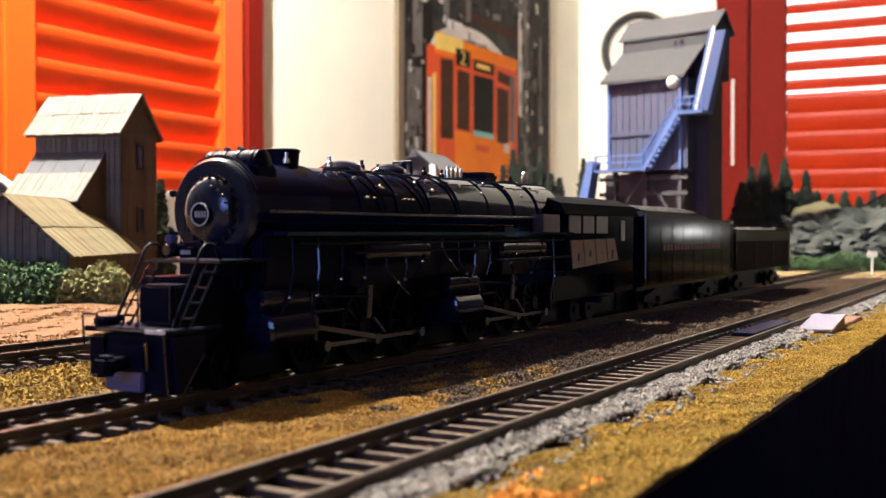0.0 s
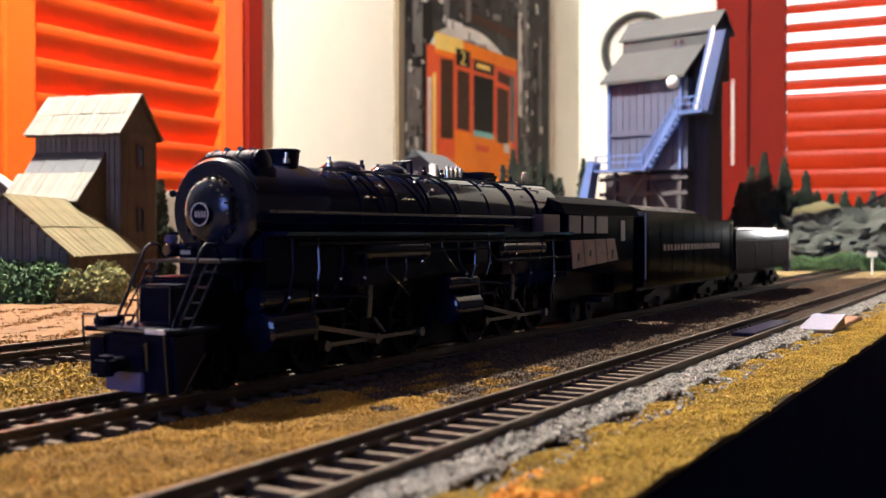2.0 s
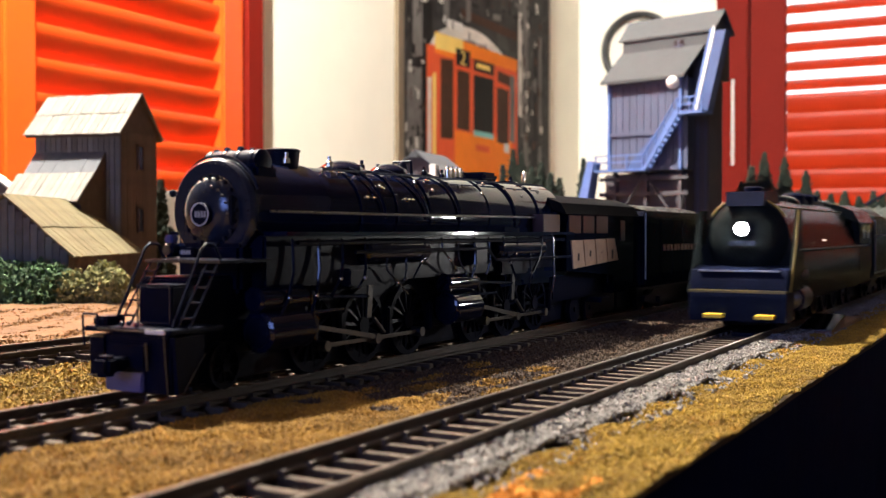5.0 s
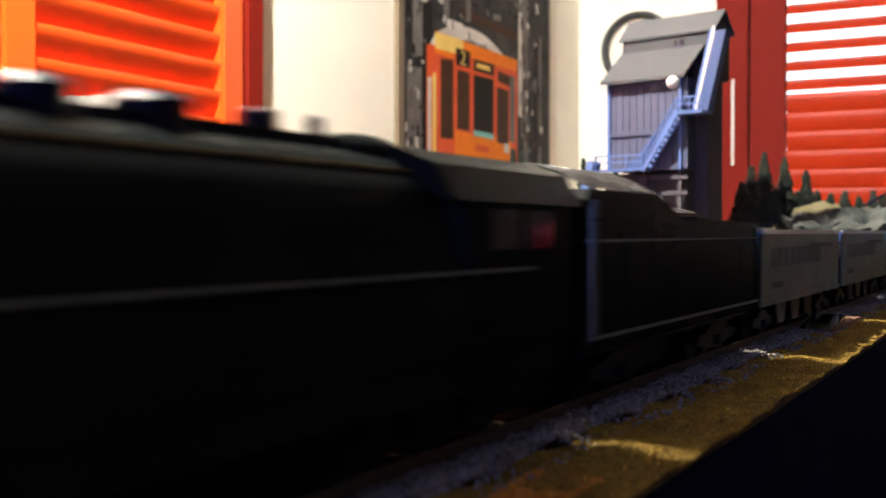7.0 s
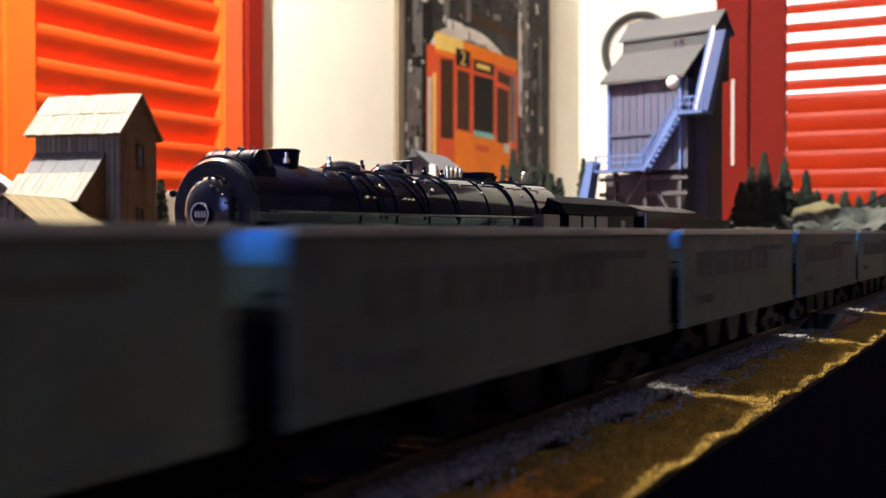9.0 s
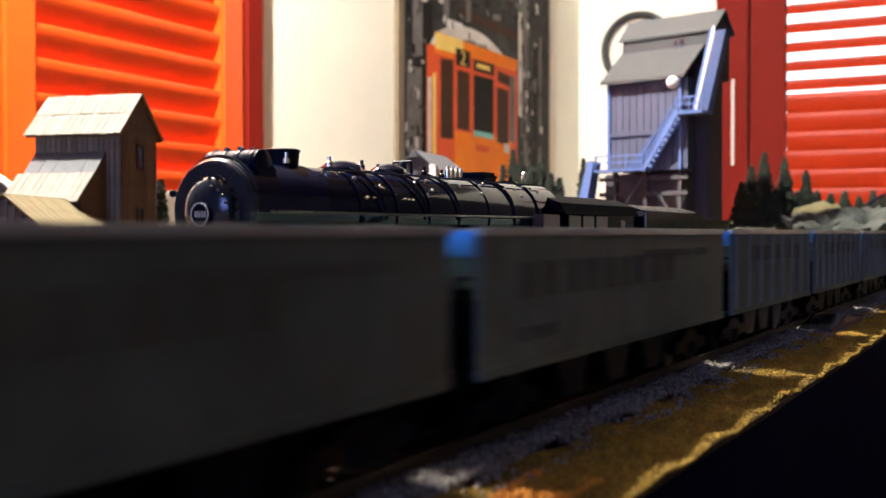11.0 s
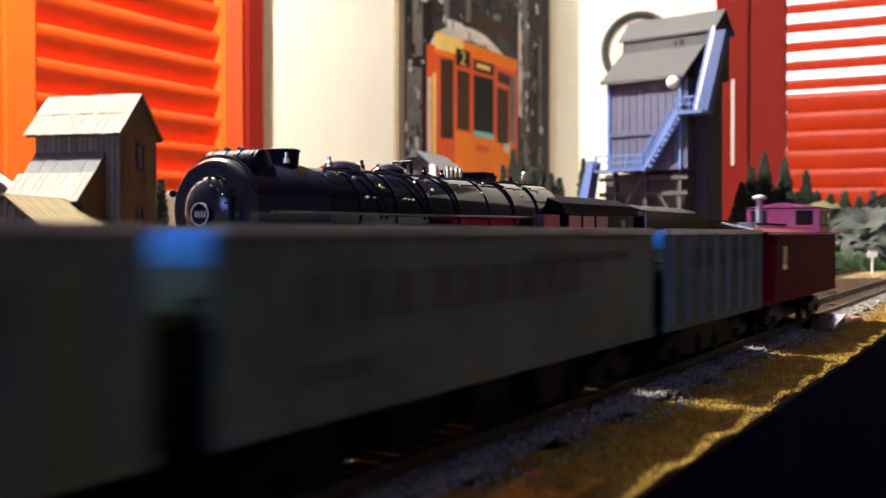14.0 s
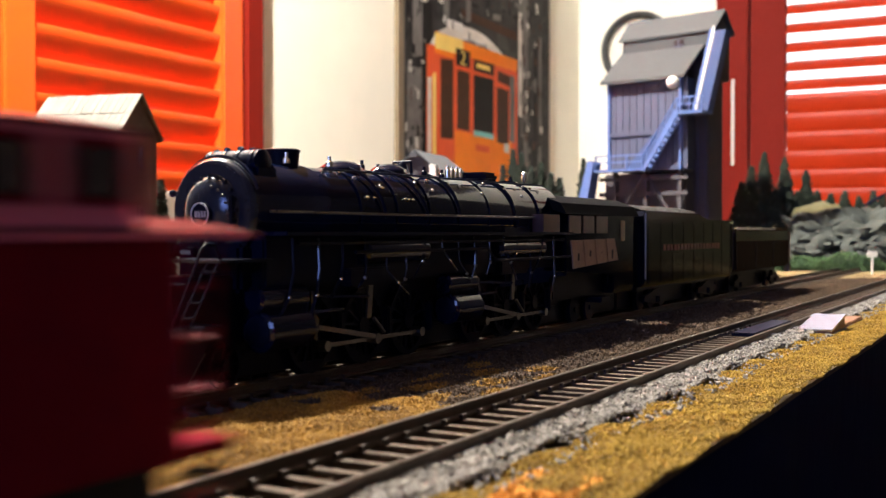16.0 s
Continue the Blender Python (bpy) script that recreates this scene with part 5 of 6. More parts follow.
def tender(name, m, length, label, coal_len, top0, top1, body, letter, stripe=None, heap=2.6):
    ob = thing(name, m, label, "model train")
    part("underframe", box(B(), 2, length - 2, -13, 13, 9, 11.5, 0.4), SATIN, ob)
    part("center_sill", box(B(), -3, length + 3, -6, 6, 1.2, 9, 0.4), SATIN, ob)
    tk = part("tank", box(B(), 0, length, -16.6, 16.6, 10.6, top1, 1.2), body, ob)
    bunk = part("coal_bunker", sweep(B(), [(0, top1 - 2), (coal_len, top1 - 2), (coal_len - 12, top0 - 2), (coal_len - 22, top0), (2, top0), (0, top0 - 2)], -16.4, 16.4, "y"), body, tk)
    bm = B()
    bmesh.ops.create_grid(bm, x_segments=40, y_segments=16, size=0.5)
    for v in bm.verts:
        u, w = v.co.x + 0.5, v.co.y
        v.co = Vector(((3 + u * (coal_len - 22)), w * 30, top0 + 0.4 + heap * (1 - (2 * w) ** 2) + 0.9 * noise.noise(Vector((u * 30, w * 16, 2))))) * MM
    part("coal", bm, COAL, bunk, "heaped black coal", smooth=0)
    part("top_rim", box(B(), -0.3, length + 0.3, -16.9, -16.3, top1 - 0.7, top1 + 0.2, 0.2), body, tk)
    part("water_hatch", box(B(), length - 26, length - 12, -6, 6, top1, top1 + 1.8, 0.5), body, tk)
    if letter:
        bars(tk, length * 0.18, length * 0.82, -16.72, 25.5, 2.6, 18, letter)
    for i in range(9):
        x = 6 + i * (length - 12) / 8
        part("rivet_strip", box(B(), x, x + 0.4, -16.75, -16.5, 12, top1 - 1), body, tk, smooth=0)
    part("handrail", pipe(B(), [(1.0, -17.2, 14), (1.0, -17.2, top1 + 2)], 0.32), STEEL, tk)
    part("handrail", pipe(B(), [(length - 1.0, -17.2, 14), (length - 1.0, -17.2, top1)], 0.32), SATIN, tk)
    if stripe:
        part("side_stripe", box(B(), 2, length - 2, -16.85, -16.55, 13.0, 13.7), stripe, tk, smooth=0)
        part("front_stripe", box(B(), 3.0, 3.5, -16.85, -16.35, 14, top0 - 2), stripe, tk, smooth=0)
        part("front_stripe", box(B(), 5.0, 5.5, -16.85, -16.35, 14, top0 - 2), stripe, tk, smooth=0)
        part("waist_stripe", box(B(), 0, length - 2, -16.85, -16.55, 31.5, 32.0), stripe, tk, smooth=0)
    truck(ob, length * 0.22, 3, 14.5)
    truck(ob, length * 0.78, 3, 14.5)
    coupler(ob, length, 1)
    return ob


tender("tender", online(426, T2), 145, "gloss black coal tender behind the standing locomotive", 104, 42.2, 39.4, TENDER, DULLRED)


def water_car():
    ob = thing("water_car", online(579, T2), "brown-black auxiliary water car coupled behind the tender", "model train")
    bd = part("tank", box(B(), 0, 140, -16, 16, 12, 35.2, 1.5), material("brown_black_car_paint", (0.016, 0.009, 0.007), 0.5, 0, 0.3, 200, 0.05, shine=0.005), ob)
    part("letter_board", box(B(), 0.5, 139.5, -16.2, -15.9, 28.6, 34.4, 0.1), TENDER, bd, "dark upper band")
    part("roof_edge", box(B(), 4, 96, -16.5, -15.2, 35.0, 36.0, 0.3), RIM, bd, "bright top rail")
    for i in range(4):
        part("rib", box(B(), 1 + i * 45, 1.8 + i * 45, -16.3, -15.9, 13, 28.4), SATIN, bd)
    part("center_sill", box(B(), -3, 143, -6, 6, 1.2, 11.9, 0.4), SATIN, ob)
    part("end_post", box(B(), 136, 139, -16.6, -13, 8, 34, 0.3), CABSIDE, bd)
    truck(ob, 26)
    truck(ob, 114)


water_car()


# ---- moving train ----
def streamlined():
    ob = thing("streamlined_locomotive", online(124, T1), "dark olive streamlined steam locomotive with yellow lining and lit headlight, moving", "model train")
    # casing: barrel above, skirt below
    def hull(x, r, zc, skirt, low):
        top = [(r * math.sin(math.radians(a)), zc + r * math.cos(math.radians(a))) for a in range(-90, 91, 9)]
        return [(-skirt, low), (-skirt, zc - 5)] + top + [(skirt, zc - 5), (skirt, low)]
    body = part("casing", sweep(B(), hull(0, 14.2, 31.5, 16.6, 15), 2, 150, "x"), OLIVE, ob)
    part("skirt", sweep(B(), [(-12, 13.4), (-3, 29), (1, 41), (10, 41), (12, 13.4)], -17.0, -16.2, "y"), OLIVE, ob)
    part("skirt", sweep(B(), [(-12, 13.4), (-3, 29), (1, 41), (10, 41), (12, 13.4)], 16.2, 17.0, "y"), OLIVE, ob)
    nose = part("nose", lathe(B(), [(-4.0, 4.0), (-3.0, 8.5), (-0.8, 12.0), (2.4, 14.1)], (0, 0, 31.3), "x", 48), OLIVE, ob, "rounded bluish-black nose")
    hl = part("headlight", lathe(B(), [(-7.0, 2.0), (-6.6, 2.5), (-2, 2.6)], (0, 0, 34.6), "x", 28), SATIN, nose)
    part("lens", lathe(B(), [(-8.3, 0.5), (-8.0, 1.3), (-7.4, 2.0), (-6.9, 2.2)], (0, 0, 34.6), "x", 28), HEADLIGHT, hl, "glowing warm white lens")
    part("number_plate_bar", box(B(), -6.0, -5.2, -4.6, 4.6, 28.8, 30.4, 0.2), GRAPHITE, nose)
    part("front_apron", sweep(B(), [(-13, 3.4), (-12.4, 14.0), (-9.6, 20.5), (0, 22), (0, 3.4)], -16.2, 16.2, "y"), SATIN, ob)
    part("apron_rail", box(B(), -10.6, -9.8, -13.5, 13.5, 20.0, 20.6), RIM, ob)
    part("front_line", box(B(), -13.6, -12.6, -16.4, 16.4, 13.0, 14.0, 0.2), CREAM_LINE, ob, "yellow lined front edge")
    for y in (-11, 6.0):
        part("foot_board", box(B(), -17, -12.5, y - 2, y + 4.4, 4.6, 6.0, 0.2), YELLOW, ob, "bright yellow footboard")
    for d in (0.0, 1.4):
        pts = [(-11.6 + d, -17.15, 13.6), (-2.8 + d, -17.15, 29), (1.2 + d, -17.15, 41)]
        part("front_stripe", pipe(B(), pts, 0.28, 5), CREAM_LINE, ob, "yellow lining")
        arc = [(1.6 + d, 14.55 * math.sin(math.radians(a)), 31.5 + 14.55 * math.cos(math.radians(a))) for a in range(-60, 61, 8)]
        part("front_stripe", pipe(B(), arc, 0.24, 5), CREAM_LINE, ob, "yellow lining")
    for sgn in (-1, 1):
        part("running_board", box(B(), 4, 166, min(sgn * 14, sgn * 17.1), max(sgn * 14, sgn * 17.1), 26.6, 27.6, 0.2), OLIVE, ob)
        part("side_stripe", box(B(), 6, 166, min(sgn * 17.1, sgn * 17.3), max(sgn * 17.1, sgn * 17.3), 27.2, 27.75), RIBGREY, ob, "pale running board edge", smooth=0)
    for x in (51, 54):
        part("side_lamp", rod(B(), (x, -17.4, 30.4), (x, -16.6, 30.4), 0.32, 10), MARKER, ob, "tiny lit side lamp")
    # roof line
    part("stack_cowl", sweep(B(), [(-3, 42.5), (-1, 47.4), (18, 48.2), (21, 45.6), (21, 42.5)], -6.6, 6.6, "y"), SATIN, ob)
    part("chimney", lathe(B(), [(0, 3.2), (4.6, 3.2), (5.0, 2.6)], (11, 0, 44.6), "z", 24), SATIN, ob)
    for x, l in ((49, 22), (126, 24)):
        b = B()
        ball(b, (x + l / 2, 0, 44.6), 6.0, l / 12, 1.0, 0.58, 24)
        part("dome_cover", b, OLIVE, ob)
    for x, rad in ((79, 4.6), (96, 4.8), (114, 1.7)):
        part("dome", lathe(B(), [(0, rad * 1.15), (1.0, rad), (4.2, rad), (5.0, rad * 0.8), (5.4, rad * 0.3)], (x, 0, 44.2), "z", 24), SATIN, ob)
    part("top_walk", box(B(), 40, 140, -3.4, 3.4, 45.0, 46.8, 0.5), SATIN, ob)
    for x in (118, 128):
        part("pop_valve", lathe(B(), [(0, 1.2), (3, 1.2), (3.4, 0.6)], (x, 0, 46.5), "z", 12), SATIN, ob)
    part("top_stripe", pipe(B(), [(4, -9.4, 42.4), (150, -9.4, 42.4)], 0.22, 5), CREAM_LINE, ob, "thin pale lining")
    # cab
    cab = part("cab", box(B(), 143, 182, -16.8, 16.8, 15, 38.5, 0.8), OLIVE, ob)
    part("cab_roof", sweep(B(), [(-17.3, 38), (-14, 43.4), (-7, 46), (0, 46.8), (7, 46), (14, 43.4), (17.3, 38), (16, 38), (0, 44), (-16, 38)], 138, 186, "x"), OLIVE, cab)
    for x in (150, 163):
        part("cab_window", box(B(), x, x + 10, -17.0, -16.7, 30.5, 37, 0.2), DARKGLASS, cab)
    part("frame", box(B(), 0, 184, -7.4, 7.4, 1.4, 20, 0.5), SATIN, ob)
    for sgn in (-1, 1):
        part("valance", box(B(), 20, 180, min(sgn * 15.4, sgn * 16.2), max(sgn * 15.4, sgn * 16.2), 9.4, 15.2, 0.2), OLIVE, ob)
        c = part("cylinder", lathe(B(), [(-8, 3.2), (-7.4, 4.6), (7.4, 4.6), (8, 3.2)], (14, sgn * 14, 10.4), "x", 24), SATIN, ob)
        part("cylinder_cover", lathe(B(), [(-9, 2.0), (-8.2, 3.6), (-8, 3.6)], (14, sgn * 14, 10.4), "x", 20), STEEL, c, "bright cylinder cover")
        v = part("valve_chest", lathe(B(), [(-8, 2.2), (-7.4, 3.2), (7.4, 3.2), (8, 2.2)], (14, sgn * 14, 18.4), "x", 20), SATIN, ob)
        part("cylinder_cover", lathe(B(), [(-9, 1.4), (-8.2, 2.6), (-8, 2.6)], (14, sgn * 14, 18.4), "x", 20), STEEL, v, "bright valve cover")
    drivers = []
    for y, rz in ((-9.3, 0), (9.3, 180)):
        for k in range(4):
            w = wheel_on("driving_wheel", DRIVER, ob, pose((52 + k * 23) * MM, y * MM, 9.6 * MM, 0, 0, rz))
            drivers.append((w, (52 + k * 23), y, rz))
        for x in (8, 26, 145, 162):
            wheel_on("wheel", CARWHEEL, ob, pose(x * MM, y * MM, 4.8 * MM, 0, 0, rz))
    part("side_rod", box(B(), 50, 123, -12.4, -11.7, 8.8, 10.4, 0.3), STEEL, ob, "steel side rod")
    part("main_rod", sweep(B(), [(24, 10), (24, 11.4), (78, 10.4), (78, 8.8)], -13.4, -12.8, "y"), STEEL, ob, "steel main rod")
    coupler(ob, 182, 1)
    return ob, drivers


def hopper(length, ribs, mat, label):
    ob = thing("hopper_car", online(900, T1), label, "model freight car", "hopper cars of the moving train")
    L = length - 9.5
    sd = part("side", box(B(), 0, L, -15.8, -15.0, 12.0, 33.2, 0.2), mat, ob)
    part("side", box(B(), 0, L, 15.0, 15.8, 12.0, 33.2, 0.2), mat, ob)
    for y in (-15.6, 15.6):
        # rim's bright line is put into its pale colour
        part("top_rim", box(B(), -0.4, L + 0.4, y - 0.8, y + 0.8, 32.8, 34.2, 0.3), RIM, sd, "pale grey top rim, shine in its colour")
    for x, a in ((0, -0.4), (L, 0.4)):
        # only the top strip is blue, painted as far down as light reaches
        part("end_sheet", box(B(), x - 0.5, x + 0.5, -15.2, 15.2, 29.6, 33.6, 0.2), END_LIT, ob, "upper end sheet with blue light in its colour")
    for x in (0, L):
        part("lower_end_sheet", box(B(), x - 0.45, x + 0.45, -15.1, 15.1, 24.8, 29.5), mat, ob)
    part("slope_sheet", sweep(B(), [(0.5, 26), (0.5, 25), (24, 11), (25, 12)], -15, 15, "y"), mat, ob)
    part("slope_sheet", sweep(B(), [(L - 0.5, 26), (L - 0.5, 25), (L - 24, 11), (L - 25, 12)], -15, 15, "y"), mat, ob)
    part("floor", box(B(), 20, L - 20, -15, 15, 11, 12.4), mat, ob)
    part("side_sill", box(B(), 0, L, -16.2, -15.0, 10.6, 12.4, 0.2), mat, ob)
    part("center_sill", box(B(), -4, L + 4, -4.6, 4.6, 1.6, 10.4, 0.3), SATIN, ob)
    # dark panels added in place of the shade inside the open ends
    for x in (0, L):
        part("end_shade_panel", box(B(), abs(x - 5) - 0.4, abs(x - 5) + 0.4, -14.6, 14.6, 10.4, 25.6), SATIN, ob)
    for x in (L * 0.33, L * 0.50, L * 0.67):
        part("discharge_chute", sweep(B(), [(x - 9.4, 11.4), (x + 9.4, 11.4), (x + 5, 2.6), (x - 5, 2.6)], -12, 12, "y"), SATIN, ob)
    for x in (0, L):
        part("end_platform", box(B(), min(x, x + (6 if x == 0 else -6)), max(x, x + (6 if x == 0 else -6)), -14.8, 14.8, 10.6, 11.4), SATIN, ob)
        for y in (-12, -4, 4, 12):
            part("end_post", box(B(), x - 0.5, x + 0.5, y - 0.5, y + 0.5, 11.2, 26), SATIN, ob)
        for k in range(4):
            yy = -15.2 if x == 0 else 12
            part("grab_iron", box(B(), x - 1.2 if x == 0 else x + 0.6, x - 0.6 if x == 0 else x + 1.2, yy, yy + 3.4, 13.5 + k * 4.2, 13.9 + k * 4.2), SATIN, ob)
    part("brake_wheel", lathe(B(), [(-0.4, 2.4), (0.4, 2.4)], (-1.6, 5, 29), "x", 16), SATIN, ob)
    if ribs:
        for i in range(ribs):
            x = L * (0.03 + 0.94 * i / (ribs - 1))
            part("rib", box(B(), x - 0.5, x + 0.5, -16.6, -15.7, 12.2, 33.0, 0.2), RIBGREY, sd)
        bars(sd, L * 0.18, L * 0.88, -15.95, 25, 4.5, 9, STENCIL)
    else:
        bars(sd, L * 0.10, L * 0.72, -15.9, 22.5, 6.0, 9, STENCIL)
        bars(sd, L * 0.10, L * 0.22, -15.9, 15.5, 2.2, 4, STENCIL)
        bars(sd, L * 0.55, L * 0.9, -15.9, 28.0, 1.6, 8, STENCIL)
    bm = B()
    bmesh.ops.create_grid(bm, x_segments=36, y_segments=12, size=0.5)
    for v in bm.verts:
        u, w = v.co.x + 0.5, v.co.y
        v.co = Vector((1 + u * (L - 2), w * 29.6, 30.8 + 1.2 * math.sin(math.pi * u) + 0.6 * noise.noise(Vector((u * 30, w * 12, length))))) * MM
    part("coal_load", bm, COAL, ob, "black coal load", smooth=0)
    truck(ob, 17)
    truck(ob, L - 17)
    coupler(ob, 0, -1)
    coupler(ob, L, 1)
    return ob


def caboose(length):
    ob = thing("caboose", online(900, T1), "bright red caboose with cupola closing the moving train", "model freight car")
    L = length - 6
    bd = part("body", box(B(), 11, L, -15.8, 15.8, 10.5, 33.0, 0.5), CABOOSE, ob)
    for i in range(20):
        x = 13 + i * (L - 15) / 19.5
        part("siding_seam", box(B(), x, x + 0.35, -16.0, -15.7, 11, 32.5), CABOOSE, bd, smooth=0)
    part("roof", sweep(B(), [(-16.2, 32.6), (-16.2, 33.4), (-9, 34.6), (0, 35.2), (9, 34.6), (16.2, 33.4), (16.2, 32.6)], -1, L + 9, "x"), CABROOF, ob)
    part("roof_walk", box(B(), -3, 94, -2.4, 2.4, 36.0, 36.7, 0.2), CABROOF, ob)
    part("walk_bracket", rod(B(), (-2, -2.2, 36.3), (-2, -14, 33.6), 0.3, 6), RIM, ob)
    part("roof_vent", box(B(), 9, 14, -9, -4, 34.0, 36.6, 0.4), RIM, ob, "pale roof vent")
    # bright strip painted as the roof edge's highlight
    part("gutter", box(B(), -1, L + 9, -16.6, -16.1, 32.7, 33.2), PINK_LIT, ob, "gutter edge with a pink highlight in its colour")
    # cupola paler than the body: its lit look is in the colour
    cu = part("cupola", box(B(), 97, 119, -14.0, 14.0, 33.4, 43.2, 0.4), PINK_LIT, ob, "red cupola, pink light in its colour, dark windows")
    part("cupola_roof", sweep(B(), [(-14.4, 42.7), (-14.4, 43.2), (0, 45.4), (14.4, 43.2), (14.4, 42.7)], 96.4, 120, "x"), CABROOF, cu)
    part("cupola_gable", prism(B(), [(-14.0, 43.1), (14.0, 43.1), (0, 45.2)], 96.1, 97, "x"), PINK_LIT, cu)
    for y0, y1 in ((-11.6, -5.0), (6.0, 12.4)):
        for xa, xb, xc in ((96.5, 97.1, 96.3), (118.9, 119.4, 119.2)):
            w = part("window", box(B(), xa, xb, y0, y1, 36.2, 42.0, 0.2), DARKGLASS, cu)
            part("window_sill", box(B(), xc - 0.4, xc + 0.4, y0 - 0.4, y1 + 0.4, 35.6, 36.2, 0.1), PINK_LIT, w)
    for x in (99, 109.5):
        w = part("window", box(B(), x, x + 7, -14.4, -13.9, 36.4, 41.4, 0.2), DARKGLASS, cu)
        part("window_frame", box(B(), x - 0.7, x + 7.7, -14.3, -14.05, 35.8, 42, 0.2), CABOOSE, w)
    w = part("window", box(B(), 20, 27, -16.2, -15.7, 21, 29, 0.2), DARKGLASS, bd)
    part("window_frame", box(B(), 19.1, 27.9, -16.0, -15.75, 20.2, 29.8, 0.2), CABOOSE, w)
    part("stove_pipe", rod(B(), (71, 3, 34.5), (71, 3, 46), 1.1, 12), RIM, ob, "pale grey stove pipe")
    part("pipe_cap", lathe(B(), [(0, 2.2), (0.6, 2.6), (1.4, 2.2), (1.9, 0.6)], (71, 3, 45.6), "z", 16), RIM, ob)
    for x in (0.0, L):
        a, b = (x, x + 11) if x == 0 else (x + 0.2, x + 9)
        pf = part("platform", box(B(), a, b, -14.5, 14.5, 10.2, 11.4, 0.2), CABOOSE, ob)
        xx = x + (0.6 if x == 0 else 6.4)
        for y in (-13.5, -5, 5, 13.5):
            part("railing_post", rod(B(), (xx, y, 11.4), (xx, y, 22 if abs(y) < 10 else 33), 0.35, 6), CABOOSE, pf)
        for z in (16.5, 22):
            part("railing", rod(B(), (xx, -13.5, z), (xx, 13.5, z), 0.35, 6), CABOOSE, pf)
        for k in range(3):
            part("step", box(B(), a + 1, b - 3, -15.6, -12.8, 3.4 + k * 2.4, 4.0 + k * 2.4), SATIN, pf)
        for k in range(4):
            xg = a + 10.6 if x == 0 else a - 0.4
            part("grab_iron", rod(B(), (xg, -16.6, 14 + k * 4.6), (xg + 3, -16.6, 14 + k * 4.6), 0.3, 5), CABOOSE, pf)
    part("center_sill", box(B(), -2, L + 8, -4.6, 4.6, 1.6, 10.3, 0.3), SATIN, ob)
    truck(ob, 24)
    truck(ob, L - 24)
    coupler(ob, 0, -1)
    coupler(ob, L + 8, 1)
    return ob


# ---- tracks, ties ----
track("track_near", LINE @ Matrix.Translation((0, T1 * MM, 0)), -80, 850, "near model track on weathered ties", True, 420)
track("track_middle", LINE @ Matrix.Translation((0, T2 * MM, 0)), -120, 1500, "middle model track under the standing locomotive", True, 220)
track("track_back", LINE @ Matrix.Translation((0, T3 * MM, 0)) @ pose(0, 0, 0, 0, 0, 1.5), 60, 900, "back model track beside the mill", True, 420)


def bent_track(name, path, label):
    """Rails and ties along a list of (point, heading) in the plan."""
    tr = thing(name, Matrix.Identity(4), label, "", kind="structure")
    for off in (-8.75, 8.75):
        bm = B()
        rings = []
        for p, h in path:
            nrm = Vector((-math.sin(h), math.cos(h)))
            rings.append([bm.verts.new((p.x + nrm.x * (off + u) * MM, p.y + nrm.y * (off + u) * MM, 1.0 + v * MM)) for u, v in RAIL_SECTION])
        for a, b in zip(rings, rings[1:]):
            for i in range(len(a)):
                bm.faces.new((a[i], b[i], b[(i + 1) % len(a)], a[(i + 1) % len(a)]))
        bmesh.ops.recalc_face_normals(bm, faces=bm.faces[:])
        part("rail", bm, RAIL, tr, smooth=0)
    for k, (p, h) in enumerate(path):
        if k % 2 == 0 and k < 590:
            shared("tie", TIE_DATA, tr, Matrix.Translation((p.x, p.y, 1.0)) @ Matrix.Rotation(h, 4, "Z"))


RADIUS, TURN_AT = 0.60, 0.85
D_DIR, N_DIR = Vector((math.cos(radians(60.7)), math.sin(radians(60.7)))), Vector((-math.sin(radians(60.7)), math.cos(radians(60.7))))
CENTRE = inplan(TURN_AT * 1000, T1) - RADIUS * N_DIR


def along(u):
    """Place and heading u metres along the near track: straight, then a curve to the side."""
    if u <= TURN_AT:
        return inplan(u * 1000, T1), radians(60.7)
    f = (u - TURN_AT) / RADIUS
    return CENTRE + RADIUS * (N_DIR * math.cos(f) + D_DIR * math.sin(f)), radians(60.7) - f


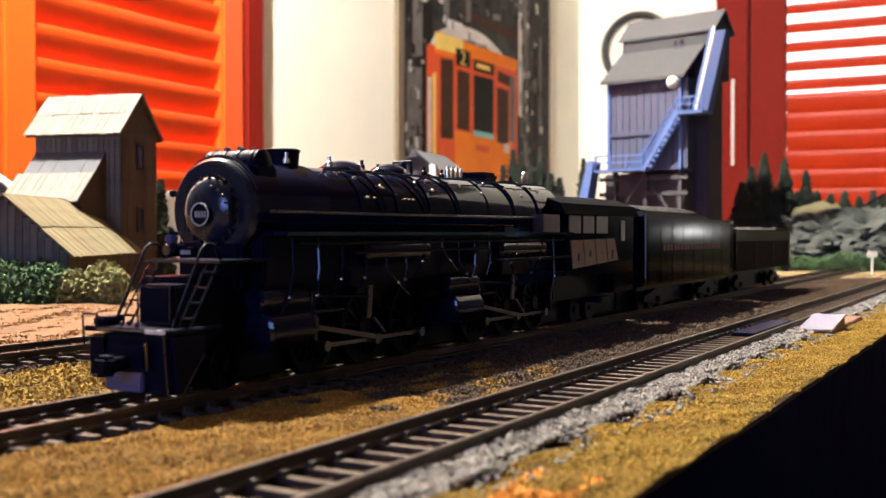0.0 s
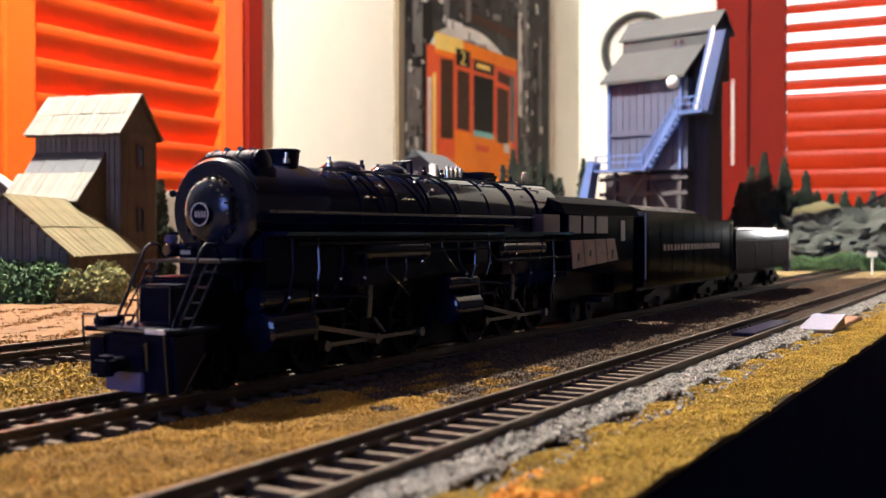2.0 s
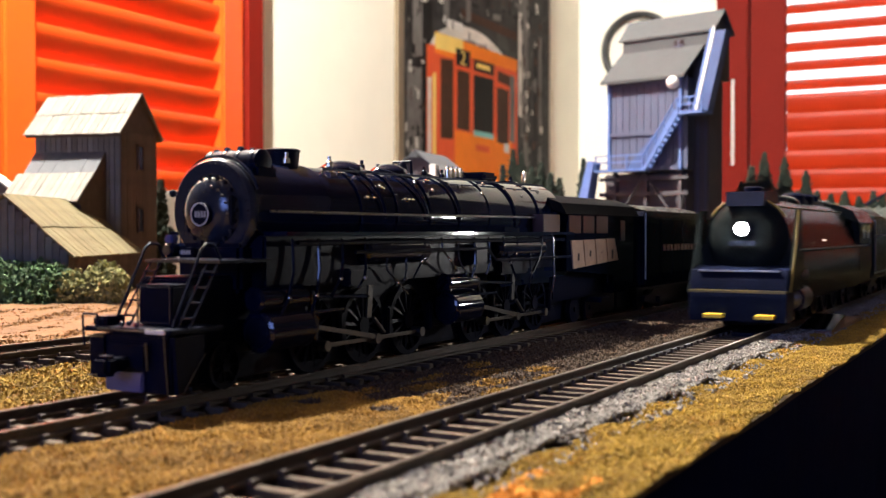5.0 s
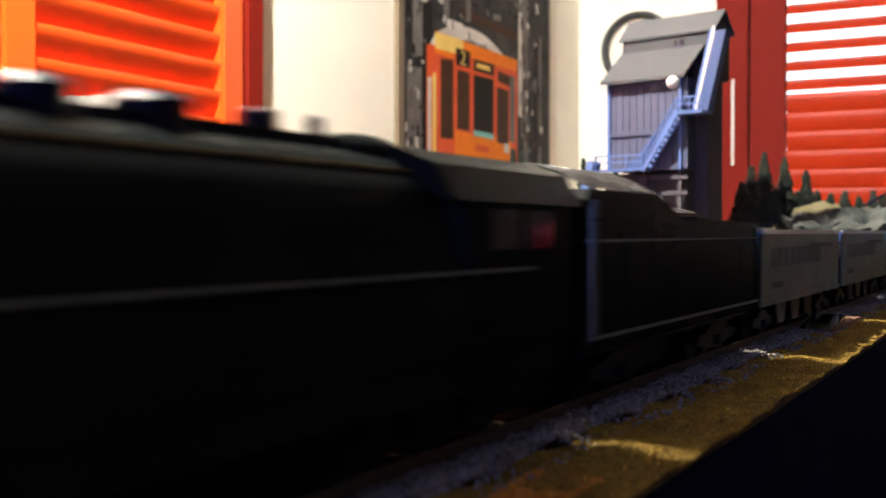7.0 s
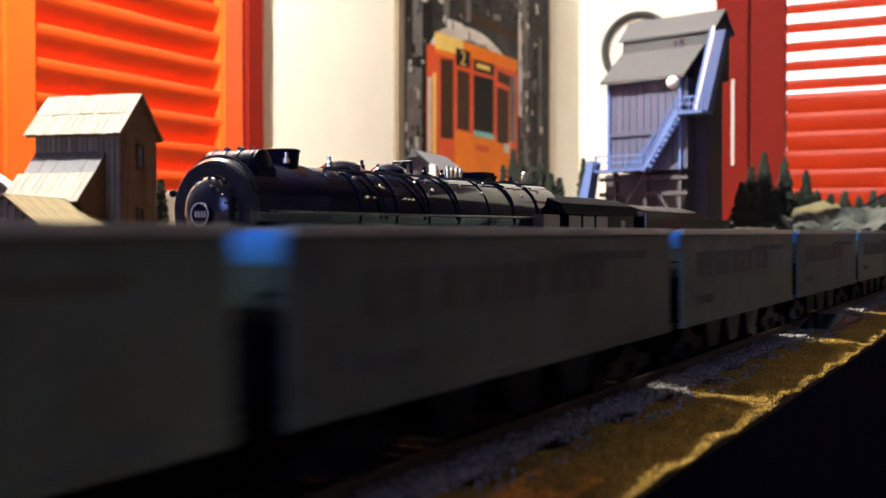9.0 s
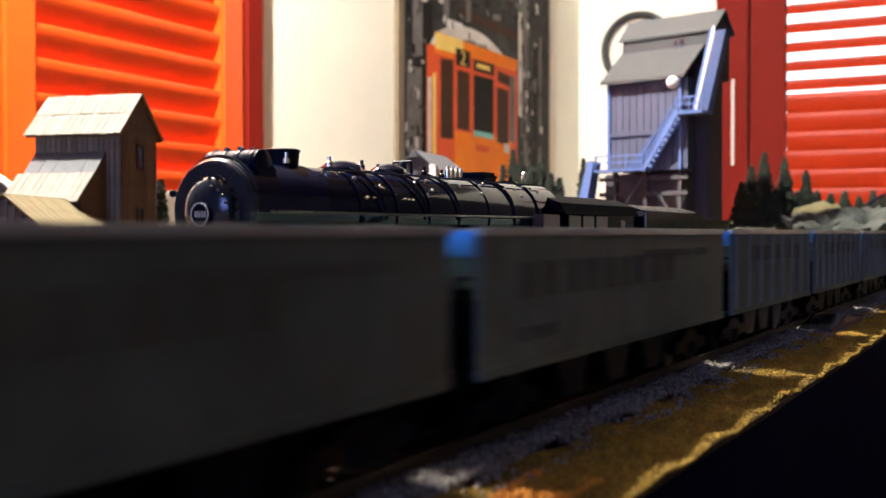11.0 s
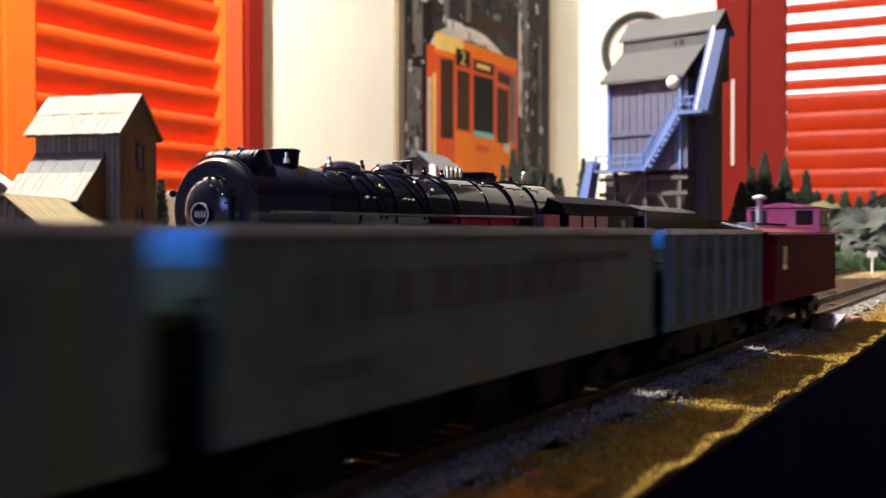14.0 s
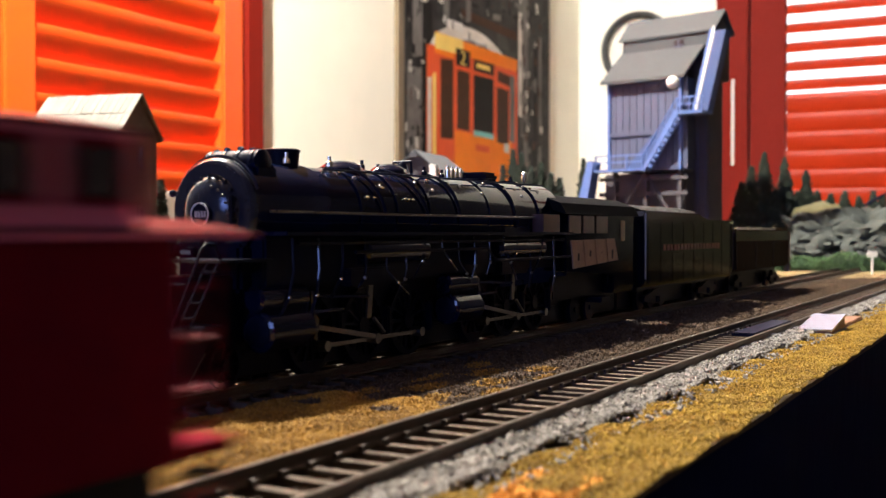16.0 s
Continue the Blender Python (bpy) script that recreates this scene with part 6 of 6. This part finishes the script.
bent_track("track_curve", [along(TURN_AT + 0.001 + i * 0.004) for i in range(576)], "near model track curving round the end of the layout")
bent_track("track_approach", [along(-1.75 + i * 0.0035) for i in range(478)], "near model track running on along the layout")
sw = thing("switch_machine", online(405, 72.5), "flat trackside switch machine with a glossy pale cover", "track fitting")
part("housing", sweep(B(), [(0, GROUND), (29, GROUND), (29, GROUND + 5.6), (0, GROUND + 2.0)], -5.6, 5.6, "y"), RUSTPLATE, sw, "rusty brown housing")
part("cover", sweep(B(), [(-0.6, GROUND + 2.1), (29.4, GROUND + 5.7), (29.4, GROUND + 6.3), (-0.6, GROUND + 2.7)], -5.9, 5.9, "y"), SWITCHBOX, sw, "glossy pale cover")
part("base", box(B(), 26, 76, -5.5, 5.5, GROUND, GROUND + 2.4, 0.4), RUSTPLATE, sw, "rusty brown base plate")
part("throw_bar", box(B(), 4, 7, 5.5, 34, -3.6, -2.9), SATIN, sw)
gp = solid("switch_plate", box(B(), 0, 62, -4, 4, -2.5, -1.2, 0.3), SATIN, online(372, T1), "dark plate between the turnout rails", "track fitting")

train = []
loco, driving = streamlined()
train.append((loco, 0.0))
train.append((tender("moving_tender", online(900, T1), 136, "dark olive tender with pale lining behind the moving locomotive", 64, 41.5, 36.0, OLIVE, None, RIBGREY, 5.0), 190.0))
STARTS = [334, 481, 632, 768, 908, 1058, 1178, 1300, 1419, 1570]
for i, s in enumerate(STARTS):
    length = ([*STARTS, 1672][i + 1]) - s
    ribs = {5: 8, 6: 9, 7: 10, 9: 8}.get(i, 0)
    label = ("grey ribbed coal hopper car in the moving train" if ribs else "dark grey smooth-sided coal hopper car in the moving train")
    train.append((hopper(length, ribs, HOPPER if i % 2 == 0 or ribs else HOPPER_B, label), float(s + 0.5)))
train.append((caboose(129), 1672.0))


def motions():
    """The train runs at 0.19 m/s towards smaller distances along the near track."""
    for ob, offset in train:
        rows = []
        for k in range(33):
            t = k * 0.5
            p, h = along(0.129 - 0.19 * (t - 6.3) + offset * MM)
            rows.append((t, Matrix.Translation((p.x, p.y, 1.0)) @ Matrix.Rotation(h, 4, "Z")))
        walk(ob, rows)
    step = 80.0
    n = int(16.0 * math.degrees(0.19 / 0.0096) / step) + 1
    for ob, x, y, rz in driving:
        rows = []
        for k in range(n + 1):
            t = 16.0 * k / n
            turn = -math.degrees(0.19 * t / 0.0096)
            rows.append((t, pose(x * MM, y * MM, 9.6 * MM) @ Matrix.Rotation(radians(turn), 4, "Y") @ pose(0, 0, 0, 0, 0, rz)))
        walk(ob, rows)


motions()
